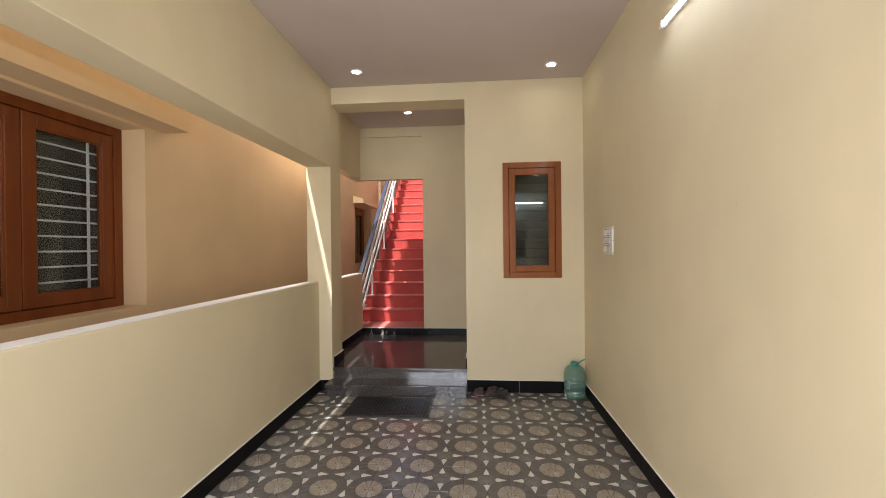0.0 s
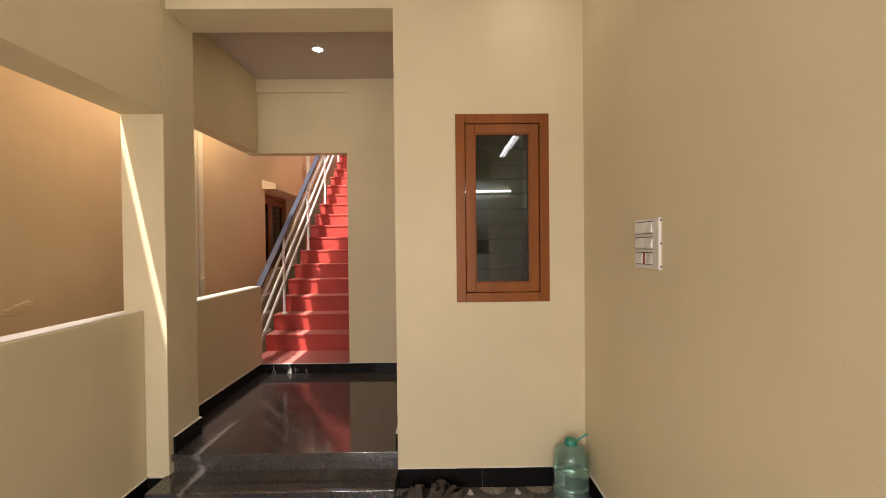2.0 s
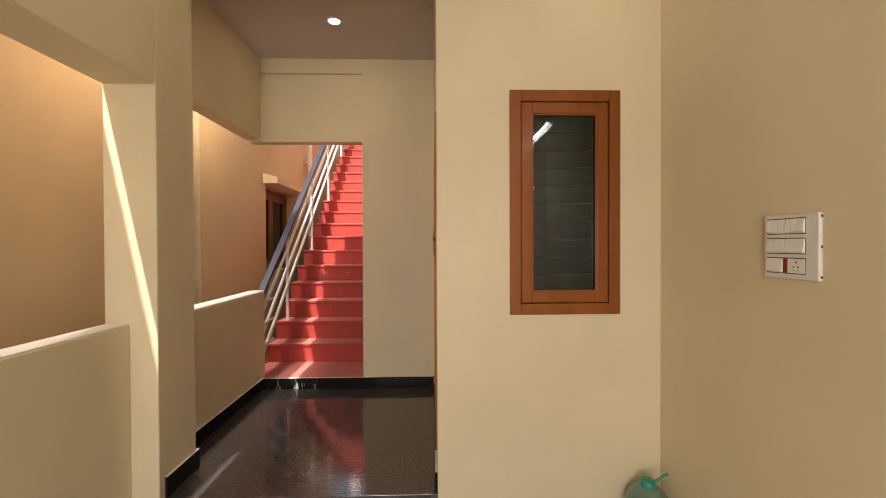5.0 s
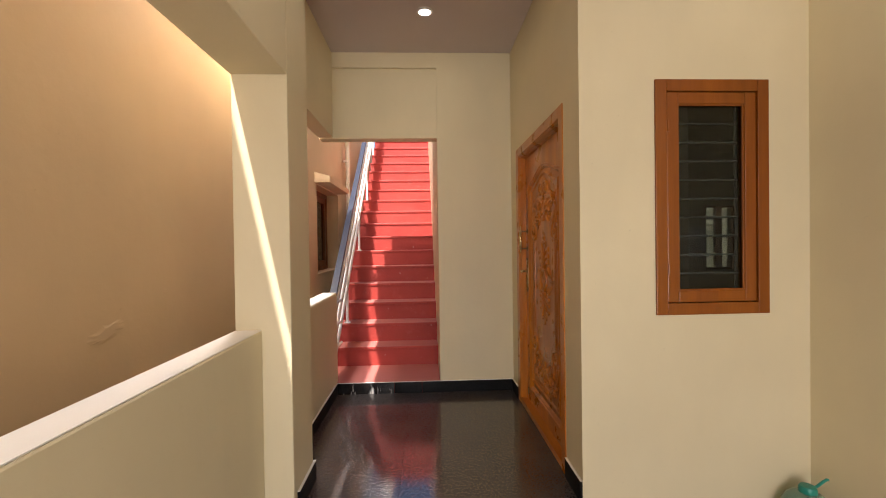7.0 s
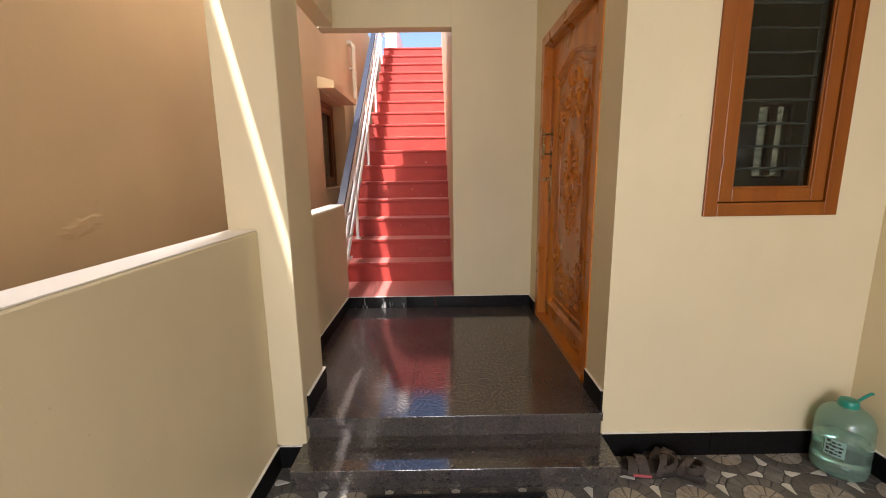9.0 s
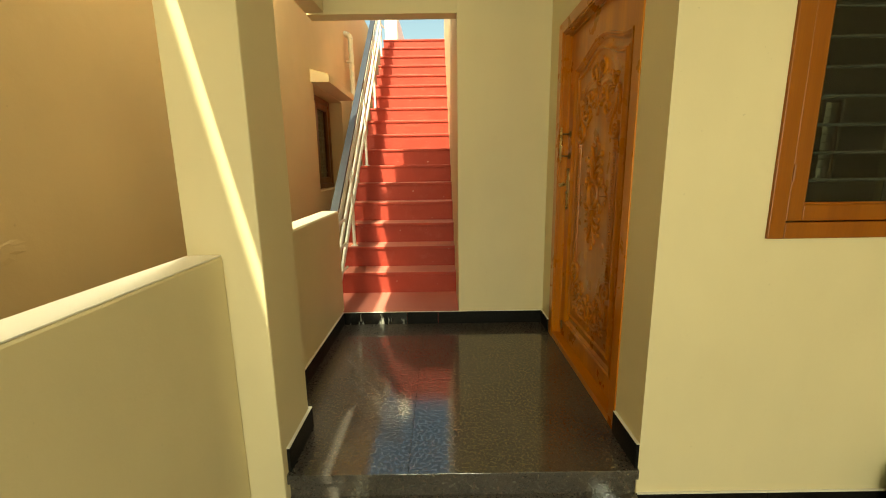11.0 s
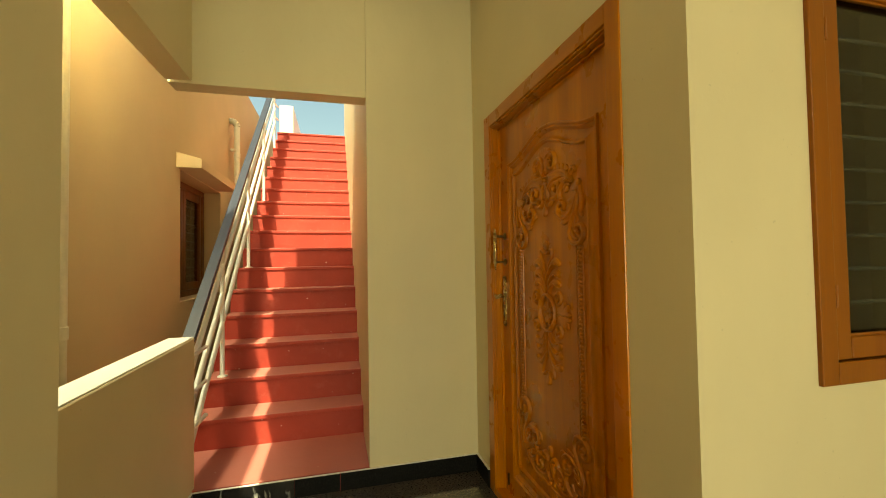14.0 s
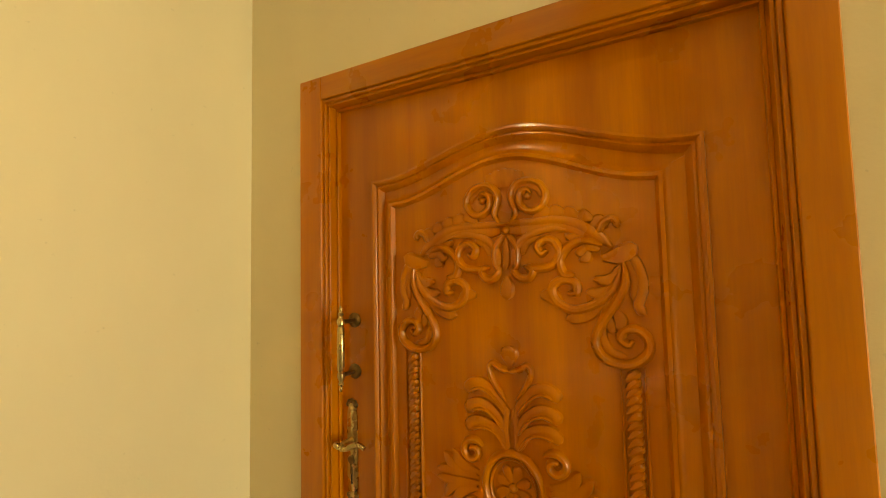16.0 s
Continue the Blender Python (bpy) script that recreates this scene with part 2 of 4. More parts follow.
# ---- mesh helpers ----
def box(bm, x0, x1, y0, y1, z0, z1, bevel=0.0):
    g = bmesh.ops.create_cube(bm, size=1.0, matrix=Matrix.LocRotScale(((x0 + x1) / 2, (y0 + y1) / 2, (z0 + z1) / 2), None, (x1 - x0, y1 - y0, z1 - z0)))
    if bevel:
        ed = {e for v in g["verts"] for e in v.link_edges}
        bmesh.ops.bevel(bm, geom=list(ed), offset=bevel, segments=2, affect="EDGES", profile=0.5)
    return bm


def rod(bm, a, b, r, seg=12, r2=None):
    a, b = Vector(a), Vector(b)
    q = (b - a).to_track_quat("Z", "Y").to_matrix().to_4x4()
    bmesh.ops.create_cone(bm, cap_ends=True, segments=seg, radius1=r, radius2=r if r2 is None else r2, depth=(b - a).length,
                          matrix=Matrix.Translation((a + b) / 2) @ q)
    return bm


def lathe(bm, profile, seg=24, m=None, cap=True):
    """Turn (radius, height) pairs round the z axis."""
    m = m or Matrix()
    rings = []
    for r, h in profile:
        rings.append([bm.verts.new(m @ Vector((r * math.cos(2 * math.pi * i / seg), r * math.sin(2 * math.pi * i / seg), h))) for i in range(seg)])
    for a, b in zip(rings, rings[1:]):
        for i in range(seg):
            bm.faces.new((a[i], a[(i + 1) % seg], b[(i + 1) % seg], b[i]))
    if cap:
        bm.faces.new(rings[0][::-1])
        bm.faces.new(rings[-1])
    return bm


def prism(bm, pts, w0, w1, axis="y"):
    """Extrude a polygon given in the plane across axis from w0 to w1."""
    def at(p, w):
        return {"y": (p[0], w, p[1]), "x": (w, p[0], p[1]), "z": (p[0], p[1], w)}[axis]
    a = [bm.verts.new(at(p, w0)) for p in pts]
    b = [bm.verts.new(at(p, w1)) for p in pts]
    bm.faces.new(a), bm.faces.new(b[::-1])
    n = len(pts)
    for i in range(n):
        bm.faces.new((a[i], b[i], b[(i + 1) % n], a[(i + 1) % n]))
    bmesh.ops.recalc_face_normals(bm, faces=bm.faces)
    return bm


def part(name, bm, material, parent=None, label="", smooth=False):
    me = bpy.data.meshes.new(name)
    bmesh.ops.recalc_face_normals(bm, faces=bm.faces)
    bm.to_mesh(me)
    bm.free()
    for mt in (material if isinstance(material, (list, tuple)) else [material]):
        me.materials.append(mt)
    if smooth:
        for p in me.polygons:
            p.use_smooth = True
        me.set_sharp_from_angle(angle=radians(38))
    ob = new(name, me)
    if parent:
        ob.parent = parent
        ob.matrix_parent_inverse = parent.matrix_basis.inverted()
    if label:
        tagged(ob, label)
    return ob


def empty(name, at, label, category, group=""):
    e = new(name)
    e.empty_display_size = 0.1
    e.matrix_basis = Matrix.Translation(at)
    return tagged(e, label, category, group)


def B(*a, **k):
    return box(bmesh.new(), *a, **k)


def setting(name, bm, mat, label="", category=""):
    return tagged(part(name, bm, mat), label, category, kind="structure")


def wall_x(name, x0, x1, y0, y1, z0, z1, holes, mat, label):
    """A wall along y between x0 and x1, with holes (ya, yb, za, zb) in order of y."""
    bm = bmesh.new()
    y = y0
    for ya, yb, za, zb in holes:
        box(bm, x0, x1, y, ya, z0, z1)
        if za > z0:
            box(bm, x0, x1, ya, yb, z0, za)
        if zb < z1:
            box(bm, x0, x1, ya, yb, zb, z1)
        y = yb
    box(bm, x0, x1, y, y1, z0, z1)
    return setting(name, bm, mat, label, "wall")


def wall_y(name, y0, y1, x0, x1, z0, z1, holes, mat, label):
    bm = bmesh.new()
    x = x0
    for xa, xb, za, zb in holes:
        box(bm, x, xa, y0, y1, z0, z1)
        if za > z0:
            box(bm, xa, xb, y0, y1, z0, za)
        if zb < z1:
            box(bm, xa, xb, y0, y1, zb, z1)
        x = xb
    box(bm, x, x1, y0, y1, z0, z1)
    return setting(name, bm, mat, label, "wall")

# ---- the large structure ----
XR, XL, YB, LAND = 1.14, -1.68, 4.44, 0.24
ZC, ZL = 3.285, 3.325
FRONT = -0.6
BEAM_OUT, BEAM_IN, SOFFIT = -1.81, -1.54, 2.42

setting("ground", B(-60, 60, -60, 60, -0.3, -0.14), EARTH, "dusty bare ground round the houses", "ground")
setting("floor", B(-1.83, 1.34, FRONT, 4.5, -0.1, -0.006), GROUT, "porch floor bed under patterned tiles", "floor")
wall_x("wall_east", XR, XR + 0.2, FRONT, 4.66, -0.1, ZC, [], CREAM, "plain cream painted plaster side wall of the porch")
WIN = (0.309, 0.912, 1.203, 2.417)
wall_y("wall_north", YB, YB + 0.22, -0.085, XR, -0.1, ZC, [WIN], CREAM, "cream painted wall with a narrow window")
DOOR = (4.683, 5.881, LAND, 2.384)
wall_x("wall_door", -0.085, 0.145, YB + 0.22, 6.10, -0.1, ZL, [DOOR], CREAM, "cream painted wall beside the carved front door")
wall_y("wall_landing", 6.10, 6.26, -0.76, 0.145, -0.1, ZL, [], CREAM, "cream painted wall at the back of the landing")
bm = bmesh.new()
box(bm, -1.83, -0.76, 6.10, 6.26, 3.19, ZL)
box(bm, -1.83, -0.76, 6.135, 6.26, 2.56, 3.19)
setting("stair_header", bm, CREAM, "cream painted header with a shallow recess above the stair", "wall")
setting("entrance_header", B(BEAM_IN, -0.085, YB + 0.003, 4.735, 3.105, ZC), CREAM, "cream painted beam over the landing entrance", "beam")
bm = bmesh.new()
box(bm, BEAM_OUT, BEAM_IN, FRONT, 4.40, SOFFIT, ZC, 0.006)
setting("side_beam", bm, CREAM, "deep cream painted beam over the open side", "beam")
setting("pillar", B(BEAM_OUT, BEAM_IN, 4.40, 4.735, -0.1, ZC, bevel=0.006), CREAM, "cream painted square pillar", "pillar")
setting("parapet", B(BEAM_OUT, XL, FRONT, 4.40, -0.1, 1.175, bevel=0.008), CREAM, "low cream painted parapet along the open side", "parapet")
setting("landing_parapet", B(-1.83, -1.70, 4.735, 6.16, -0.1, 1.154, bevel=0.008), CREAM, "low cream painted parapet beside the landing", "parapet")
# thin sheets that put the skylight's brightness on both parapet tops
setting("parapet_cap", B(BEAM_OUT + 0.004, XL - 0.004, FRONT, 4.398, 1.1755, 1.179), CAP_SKYLIT, "parapet top coloured paler for the skylight on it", "parapet")
setting("landing_parapet_cap", B(-1.826, -1.704, 4.737, 6.155, 1.1545, 1.158), CAP_SKYLIT, "landing parapet top coloured paler for the skylight on it", "parapet")
setting("landing_beam", B(-1.83, -1.70, 4.735, 6.10, 2.56, ZL), CREAM, "cream painted beam over the landing parapet", "beam")
setting("ceiling", B(-1.81, 1.34, FRONT, YB + 0.2, ZC, 3.45), CEIL, "mauve-white painted porch ceiling", "ceiling")
setting("landing_ceiling", B(-1.83, 0.145, YB + 0.2, 6.26, ZL, 3.45), CEIL, "mauve-white painted landing ceiling", "ceiling")
# unseen block; its edges bound the sun streak and let sun into the light well
bm = B(-1.96, 1.2, FRONT, 6.26, 3.45, 4.9)
box(bm, 1.2, 3.4, FRONT, 5.0, 3.45, 4.9)
setting("upper_storey_blocker", bm, CREAM, "unseen cream block over the house that shapes the sunlight", "wall")

# the dark room behind window and door
bm = bmesh.new()
box(bm, 0.145, 3.2, 7.4, 7.5, 0.1, ZL)
box(bm, 3.1, 3.2, YB + 0.22, 7.4, 0.1, ZL)
box(bm, 0.045, 0.145, 6.262, 7.5, 0.1, ZL)
box(bm, XR + 0.2, 3.2, YB, YB + 0.22, 0.1, ZL)
box(bm, 0.145, 3.1, YB + 0.22, 7.4, 0.1, LAND)
box(bm, 0.145, 3.2, YB + 0.2, 5.85, ZL, 3.45)
box(bm, 0.145, 1.35, 5.85, 7.5, ZL, 3.45)
box(bm, 1.35, 1.43, 5.85, 7.4, LAND, 3.45)
box(bm, 1.35, 1.43, 5.75, 5.85, LAND, ZL)
setting("room_shell", bm, GREYCLOTH, "unlit pale room behind the window", "wall")
wall_y("wall_inner", 5.75, 5.85, 1.43, 3.1, LAND, ZL, [(1.50, 1.76, 1.34, 1.88)], GREYCLOTH, "pale inner wall with a small window to a light well")
inner = tagged(new("window_4"), "small two-leaf barred window onto a bright light well", "window", kind="structure")
inner.matrix_basis = Matrix.Translation((1.63, 5.76, 1.34))
INNER_PARTS = [("window_frame", (1.50, 1.515, 1.34, 1.88)), ("window_frame", (1.745, 1.76, 1.34, 1.88)), ("mullion", (1.597, 1.652, 1.34, 1.88)), ("window_frame", (1.515, 1.745, 1.865, 1.88)), ("window_frame", (1.515, 1.745, 1.34, 1.36))]
setting("front_header", B(BEAM_IN, XR, FRONT, FRONT + 0.2, 2.75, ZC), CREAM, "cream painted beam over the porch front", "beam")

# the landing and its steps
SLAB_JOINT = -1.04
setting("landing_floor", B(-1.70, 0.0, 4.45, 6.10, 0.0, 0.196), GRANITE, "black granite landing base", "floor")
for xa, xb in ((-1.70, SLAB_JOINT - 0.0005), (SLAB_JOINT + 0.0005, -0.0855)):
    setting("landing_slab", B(xa, xb, 4.425, 6.10, 0.198, LAND, bevel=0.0012), GRANITE, "leathered black granite landing slab", "floor")
step = empty("entrance_step", (-0.8, 4.33, 0), "low black granite step below the landing", "step")
part("riser", B(-1.548, -0.09, 4.235, 4.45, -0.004, 0.082), GRANITE, step)
part("tread", B(-1.558, -0.086, 4.205, 4.45, 0.084, 0.122, bevel=0.0022), GRANITE, step)
part("upper_riser", B(-1.53, -0.09, 4.446, 4.455, 0.122, 0.196), GRANITE, step)

# black skirting
def skirt(a, b, c, d, z0, h=0.105, mat=SKIRT):
    setting("baseboard", B(a, b, c, d, z0, z0 + h, bevel=0.002), mat, "polished black granite skirting", "baseboard")
    # pale lip of wall paint along its top edge
    setting("trim", B(a, b, c, d, z0 + h + 0.0005, z0 + h + 0.003), WHITE, "thin pale paint edge above the skirting", "trim")


for ya, yb in ((FRONT, 1.2), (1.203, 2.97), (2.973, 4.398)):
    skirt(XR - 0.013, XR - 0.0005, ya, yb, -0.004, 0.118)
    skirt(XL + 0.0005, XL + 0.013, ya, yb, -0.004, 0.118)
skirt(XL + 0.0005, -1.556, 4.386, 4.3985, -0.004, 0.118)
skirt(-0.084, 0.46, YB - 0.013, YB - 0.001, -0.004, 0.128)
skirt(0.463, XR - 0.014, YB - 0.013, YB - 0.001, -0.004, 0.128)
skirt(BEAM_IN + 0.0005, BEAM_IN + 0.014, 4.445, 4.748, LAND, 0.11)
skirt(-1.699, BEAM_IN, 4.736, 4.749, LAND, 0.11)
skirt(-1.6995, -1.687, 4.752, 6.098, LAND, 0.10)
skirt(-1.686, -1.18, 6.086, 6.099, LAND, 0.10, SPLASHED)
skirt(-1.178, -0.93, 6.086, 6.099, LAND, 0.10)
skirt(-0.927, -0.10, 6.086, 6.099, LAND, 0.10)
skirt(-0.099, -0.0855, YB, 4.676, LAND, 0.11)
skirt(-0.099, -0.0855, 5.884, 6.098, LAND, 0.10)

# ---- stair to the roof ----
R, G, Y1 = 0.196, 0.249, 6.63
stair = empty("staircase", (-1.3, 6.3, 0), "red oxide cement staircase rising between walls", "stairs")
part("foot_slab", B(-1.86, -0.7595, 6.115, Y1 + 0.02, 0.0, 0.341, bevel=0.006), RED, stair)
for k in range(1, 18):
    y0 = Y1 + (k - 1) * G
    z1 = 0.341 + k * R
    bm = bmesh.new()
    xr = -0.760 - 0.00246 * (k - 1)
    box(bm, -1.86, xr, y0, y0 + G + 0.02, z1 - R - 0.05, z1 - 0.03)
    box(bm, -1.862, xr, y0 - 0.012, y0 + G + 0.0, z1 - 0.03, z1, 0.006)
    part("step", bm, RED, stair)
YT = Y1 + 16 * G
ZT = 0.341 + 17 * R
setting("roof_terrace", B(-1.86, 3.4, YT + 0.2, 16.0, 3.0, ZT - 0.001), RED, "red cement roof terrace at the stair head", "terrace")
setting("wall_stair", prism(bmesh.new(), [(-0.7605, 6.26), (-0.803, YT + 0.3), (-0.62, YT + 0.3), (-0.62, 6.26)], -0.1, 5.2, "z"), CREAM, "cream painted wall beside the staircase", "wall")
setting("stair_base", B(-1.84, -0.83, 8.9, YT + 0.25, -0.1, 1.9), CREAM, "cream plastered mass under the stair", "wall")
setting("terrace_parapet", B(-1.86, -1.64, YT + 0.25, YT + 2.2, ZT - 0.3, 4.21, bevel=0.01), WHITE, "white painted terrace parapet in sunlight", "parapet")

# ---- neighbouring house ----
NX = -2.22
NWIN = [(1.465, 2.705, 1.155, 2.36), (7.51, 8.74, 1.24, 2.36)]
wall_x("neighbour_wall", NX - 0.25, NX, -6.0, 14.0, -0.2, 4.08, NWIN, PEACH, "peach plastered wall of the neighbouring house")
# unseen blockers on the wall top, sized to set the sun streak's width and start
setting("unseen_neighbour_parapet", B(NX - 0.25, NX, -0.16, 1.65, 4.08, 4.33), PEACH, "unseen low parapet added to narrow the sun streak", "wall")
setting("unseen_neighbour_parapet", B(NX - 0.25, NX, 1.65, 3.6, 4.08, 4.25), PEACH, "unseen low parapet added to narrow the sun streak", "wall")
setting("unseen_neighbour_upper_wall", B(NX - 0.25, NX, -6.0, -0.16, 4.08, 5.2), PEACH, "unseen taller wall added to end the sun streak", "wall")
# near-black block: its colour supplies the shade of unlit rooms behind the panes
setting("neighbour_dark_block", B(NX - 3.0, NX - 0.252, -6, 14, -0.2, 4.0), DARK, "near-black block standing in for the neighbour's unlit rooms", "wall")
setting("side_path", B(NX, -1.83, -6, 14, -0.2, -0.05), CONCRETE, "narrow concrete path between the houses", "path")

# uneven patch of repaired plaster
bm = bmesh.new()
rng = random.Random(3)
edge = [(math.cos(math.pi * i / 12), math.sin(math.pi * i / 12), 0.8 + 0.4 * rng.random()) for i in range(24)]
outer = [bm.verts.new((NX + 0.0005, 4.15 + 0.10 * c * r, 1.235 + 0.035 * q * r + 0.02 * c)) for c, q, r in edge]
crown = [bm.verts.new((NX + 0.0022, 4.15 + 0.06 * c * r, 1.235 + 0.022 * q * r + 0.02 * c)) for c, q, r in edge]
for i in range(24):
    bm.faces.new((outer[i], outer[(i + 1) % 24], crown[(i + 1) % 24], crown[i]))
bm.faces.new(crown)
setting("plaster_patch", bm, PEACH, "rough repaired patch in the peach plaster", "plaster")

# ---- lamps ----
def downlight(x, y, z, grp="recessed ceiling lamps"):
    e = empty("downlight", (x, y, z), "small round lit recessed ceiling lamp with white rim", "ceiling lamp", grp)
    bm = lathe(bmesh.new(), [(0.042, 0.0), (0.058, 0.0), (0.06, -0.004), (0.056, -0.010), (0.044, -0.012), (0.042, -0.006)], 32, cap=False)
    bm.transform(Matrix.Translation((x, y, z)))
    part("rim", bm, RAILWHITE, e, smooth=True)
    bm = lathe(bmesh.new(), [(0.0, -0.002), (0.030, -0.005), (0.0415, -0.003), (0.0415, -0.001)][1:], 32)
    bm.transform(Matrix.Translation((x, y, z)))
    part("diffuser", bm, LED, e, "glowing warm white diffuser")


downlight(-1.14, 4.06, ZC)
downlight(0.76, 4.095, ZC)
downlight(-0.86, 5.44, ZL)


def tube_light(x, y0, y1, z, name, label):
    e = empty(name, (x, (y0 + y1) / 2, z), label, "tube light")
    part("housing", B(x - 0.018, x, y0, y1, z - 0.018, z + 0.018, bevel=0.004), RAILWHITE, e)
    bm = rod(bmesh.new(), (x - 0.022, y0 + 0.02, z), (x - 0.022, y1 - 0.02, z), 0.013, 14)
    part("tube", bm, TUBE, e, "glowing white tube", True)
    part("end_cap", B(x - 0.036, x, y0 - 0.014, y0 + 0.02, z - 0.02, z + 0.02, bevel=0.004), PLASTIC, e)
    part("end_cap", B(x - 0.036, x, y1 - 0.02, y1 + 0.014, z - 0.02, z + 0.02, bevel=0.004), PLASTIC, e)


tube_light(XR, 1.37, 2.57, 2.81, "wall_tube_light", "slim lit white tube light on the cream wall")
e = empty("room_tube_light", (0.55, 7.38, 2.30), "lit tube light inside the dark room", "tube light")
part("housing", B(0.1, 1.2, 7.38, 7.398, 2.285, 2.315, bevel=0.004), RAILWHITE, e)
part("tube", rod(bmesh.new(), (0.12, 7.37, 2.30), (1.18, 7.37, 2.30), 0.012, 12), TUBE, e, "glowing white tube", True)


# ---- windows ----
def frame_bars(bm, u0, u1, v0, v1, bar, w0, w1, bev=0.003):
    box(bm, u0, u0 + bar, v0, v1, w0, w1, bev)
    box(bm, u1 - bar, u1, v0, v1, w0, w1, bev)
    box(bm, u0 + bar, u1 - bar, v0, v0 + bar, w0, w1, bev)
    box(bm, u0 + bar, u1 - bar, v1 - bar, v1, w0, w1, bev)
    return bm


def window(name, m, width, height, leaves, wood_mat, label, bar=0.06, stile=0.06, bars=11, grill_mat=None, uprights=(0.12, 0.88), glass_mat=None):
    """A casement window: u to the right, v up, w out of the wall, from its lower corner."""
    e = tagged(new(name), label, "window", kind="structure")
    e.matrix_basis = Matrix.Translation(m.translation)

    def put(nm, bm, mat, parent, lab="", smooth=False):
        bm.transform(m)
        return part(nm, bm, mat, parent, lab, smooth)
    put("window_frame", frame_bars(bmesh.new(), 0, width, 0, height, bar, -0.07, 0.012), wood_mat, e)
    n = leaves
    lw = (width - 2 * bar - 0.004 * (n + 1)) / n
    for i in range(n):
        u0 = bar + 0.004 + i * (lw + 0.004)
        v0, v1 = bar + 0.004, height - bar - 0.004
        sash = put("sash", frame_bars(bmesh.new(), u0, u0 + lw, v0, v1, stile, -0.045, 0.004, 0.004), wood_mat, e)
        put("glazing_bead", frame_bars(bmesh.new(), u0 + stile - 0.001, u0 + lw - stile + 0.001, v0 + stile - 0.001, v1 - stile + 0.001, 0.009, -0.012, -0.003, 0.002), wood_mat, sash)
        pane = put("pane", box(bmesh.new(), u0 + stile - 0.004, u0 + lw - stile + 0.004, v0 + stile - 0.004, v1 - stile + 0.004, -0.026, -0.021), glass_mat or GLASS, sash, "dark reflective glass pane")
        pane.visible_shadow = False
        for v in (v0 + 0.16 * (v1 - v0), v1 - 0.16 * (v1 - v0)):
            bm = bmesh.new()
            rod(bm, (u0 + lw - 0.004 if i else u0 + 0.004, v - 0.03, 0.006), (u0 + lw - 0.004 if i else u0 + 0.004, v + 0.03, 0.006), 0.005, 8)
            put("hinge", bm, wood_mat, sash, smooth=True)
    for i in range(bars):
        v = bar + (i + 0.5) * (height - 2 * bar) / bars
        put("grill_bar", rod(bmesh.new(), (bar * 0.6, v, -0.062), (width - bar * 0.6, v, -0.062), 0.006, 8), grill_mat or IRON, e)
    for f in uprights:
        u = bar + f * (width - 2 * bar)
        put("grill_upright", box(bmesh.new(), u - 0.009, u + 0.009, bar, height - bar, -0.072, -0.068), grill_mat or IRON, e)
    return e


for nm, (xa, xb, za, zb) in INNER_PARTS:
    part(nm, B(xa, xb, 5.765, 5.80, za, zb, bevel=0.002), DARKWOOD, inner)
for xa, xb in ((1.515, 1.597), (1.652, 1.745)):
    part("pane", B(xa, xb, 5.778, 5.782, 1.36, 1.865), GLASS_INNER, inner).visible_shadow = False
for i in range(9):
    part("grill_bar", rod(bmesh.new(), (1.515, 5.81, 1.39 + 0.055 * i), (1.745, 5.81, 1.39 + 0.055 * i), 0.005, 8), IRON, inner)
M_NORTH = Matrix(((1, 0, 0, WIN[0]), (0, 0, -1, YB), (0, 1, 0, WIN[2]), (0, 0, 0, 1)))
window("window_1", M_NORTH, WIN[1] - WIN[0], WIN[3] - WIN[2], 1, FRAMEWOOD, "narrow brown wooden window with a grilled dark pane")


def m_west(y, z, x=NX - 0.18):
    return Matrix(((0, 0, 1, x), (1, 0, 0, y), (0, 1, 0, z), (0, 0, 0, 1)))


window("window_2", m_west(1.465, 1.155), 1.24, 1.205, 2, REDWOOD, "two-leaf brown wooden window with white grill bars in a deep reveal", 0.06, 0.075, 12, RAILWHITE, (0.06, 0.42, 0.58, 0.90), GLASS_PALE)
window("window_3", m_west(7.51, 1.24), 1.23, 1.12, 2, DARKWOOD, "two-leaf dark wooden window in a deep reveal", 0.06, 0.07, 11, IRON, (0.1, 0.4, 0.6, 0.9), GLASS_PALE)
for y0, y1, z in ((1.465, 2.705, 1.155), (7.51, 8.74, 1.24)):
    setting("window_sill", B(NX - 0.165, NX + 0.002, y0, y1, z - 0.012, z + 0.004), PEACH, "plastered window sill", "sill")


def sunshade(y0, y1, z0, x1=-2.03):
    bm = prism(bmesh.new(), [(NX - 0.01, z0), (x1, z0), (x1, z0 + 0.075), (x1 - 0.02, z0 + 0.082), (NX - 0.01, z0 + 0.13)], y0, y1, "y")
    setting("sunshade", bm, PEACH, "plastered concrete sunshade slab over a window", "sunshade")


sunshade(0.9, 2.885, 2.38)
sunshade(7.42, 8.63, 2.365)


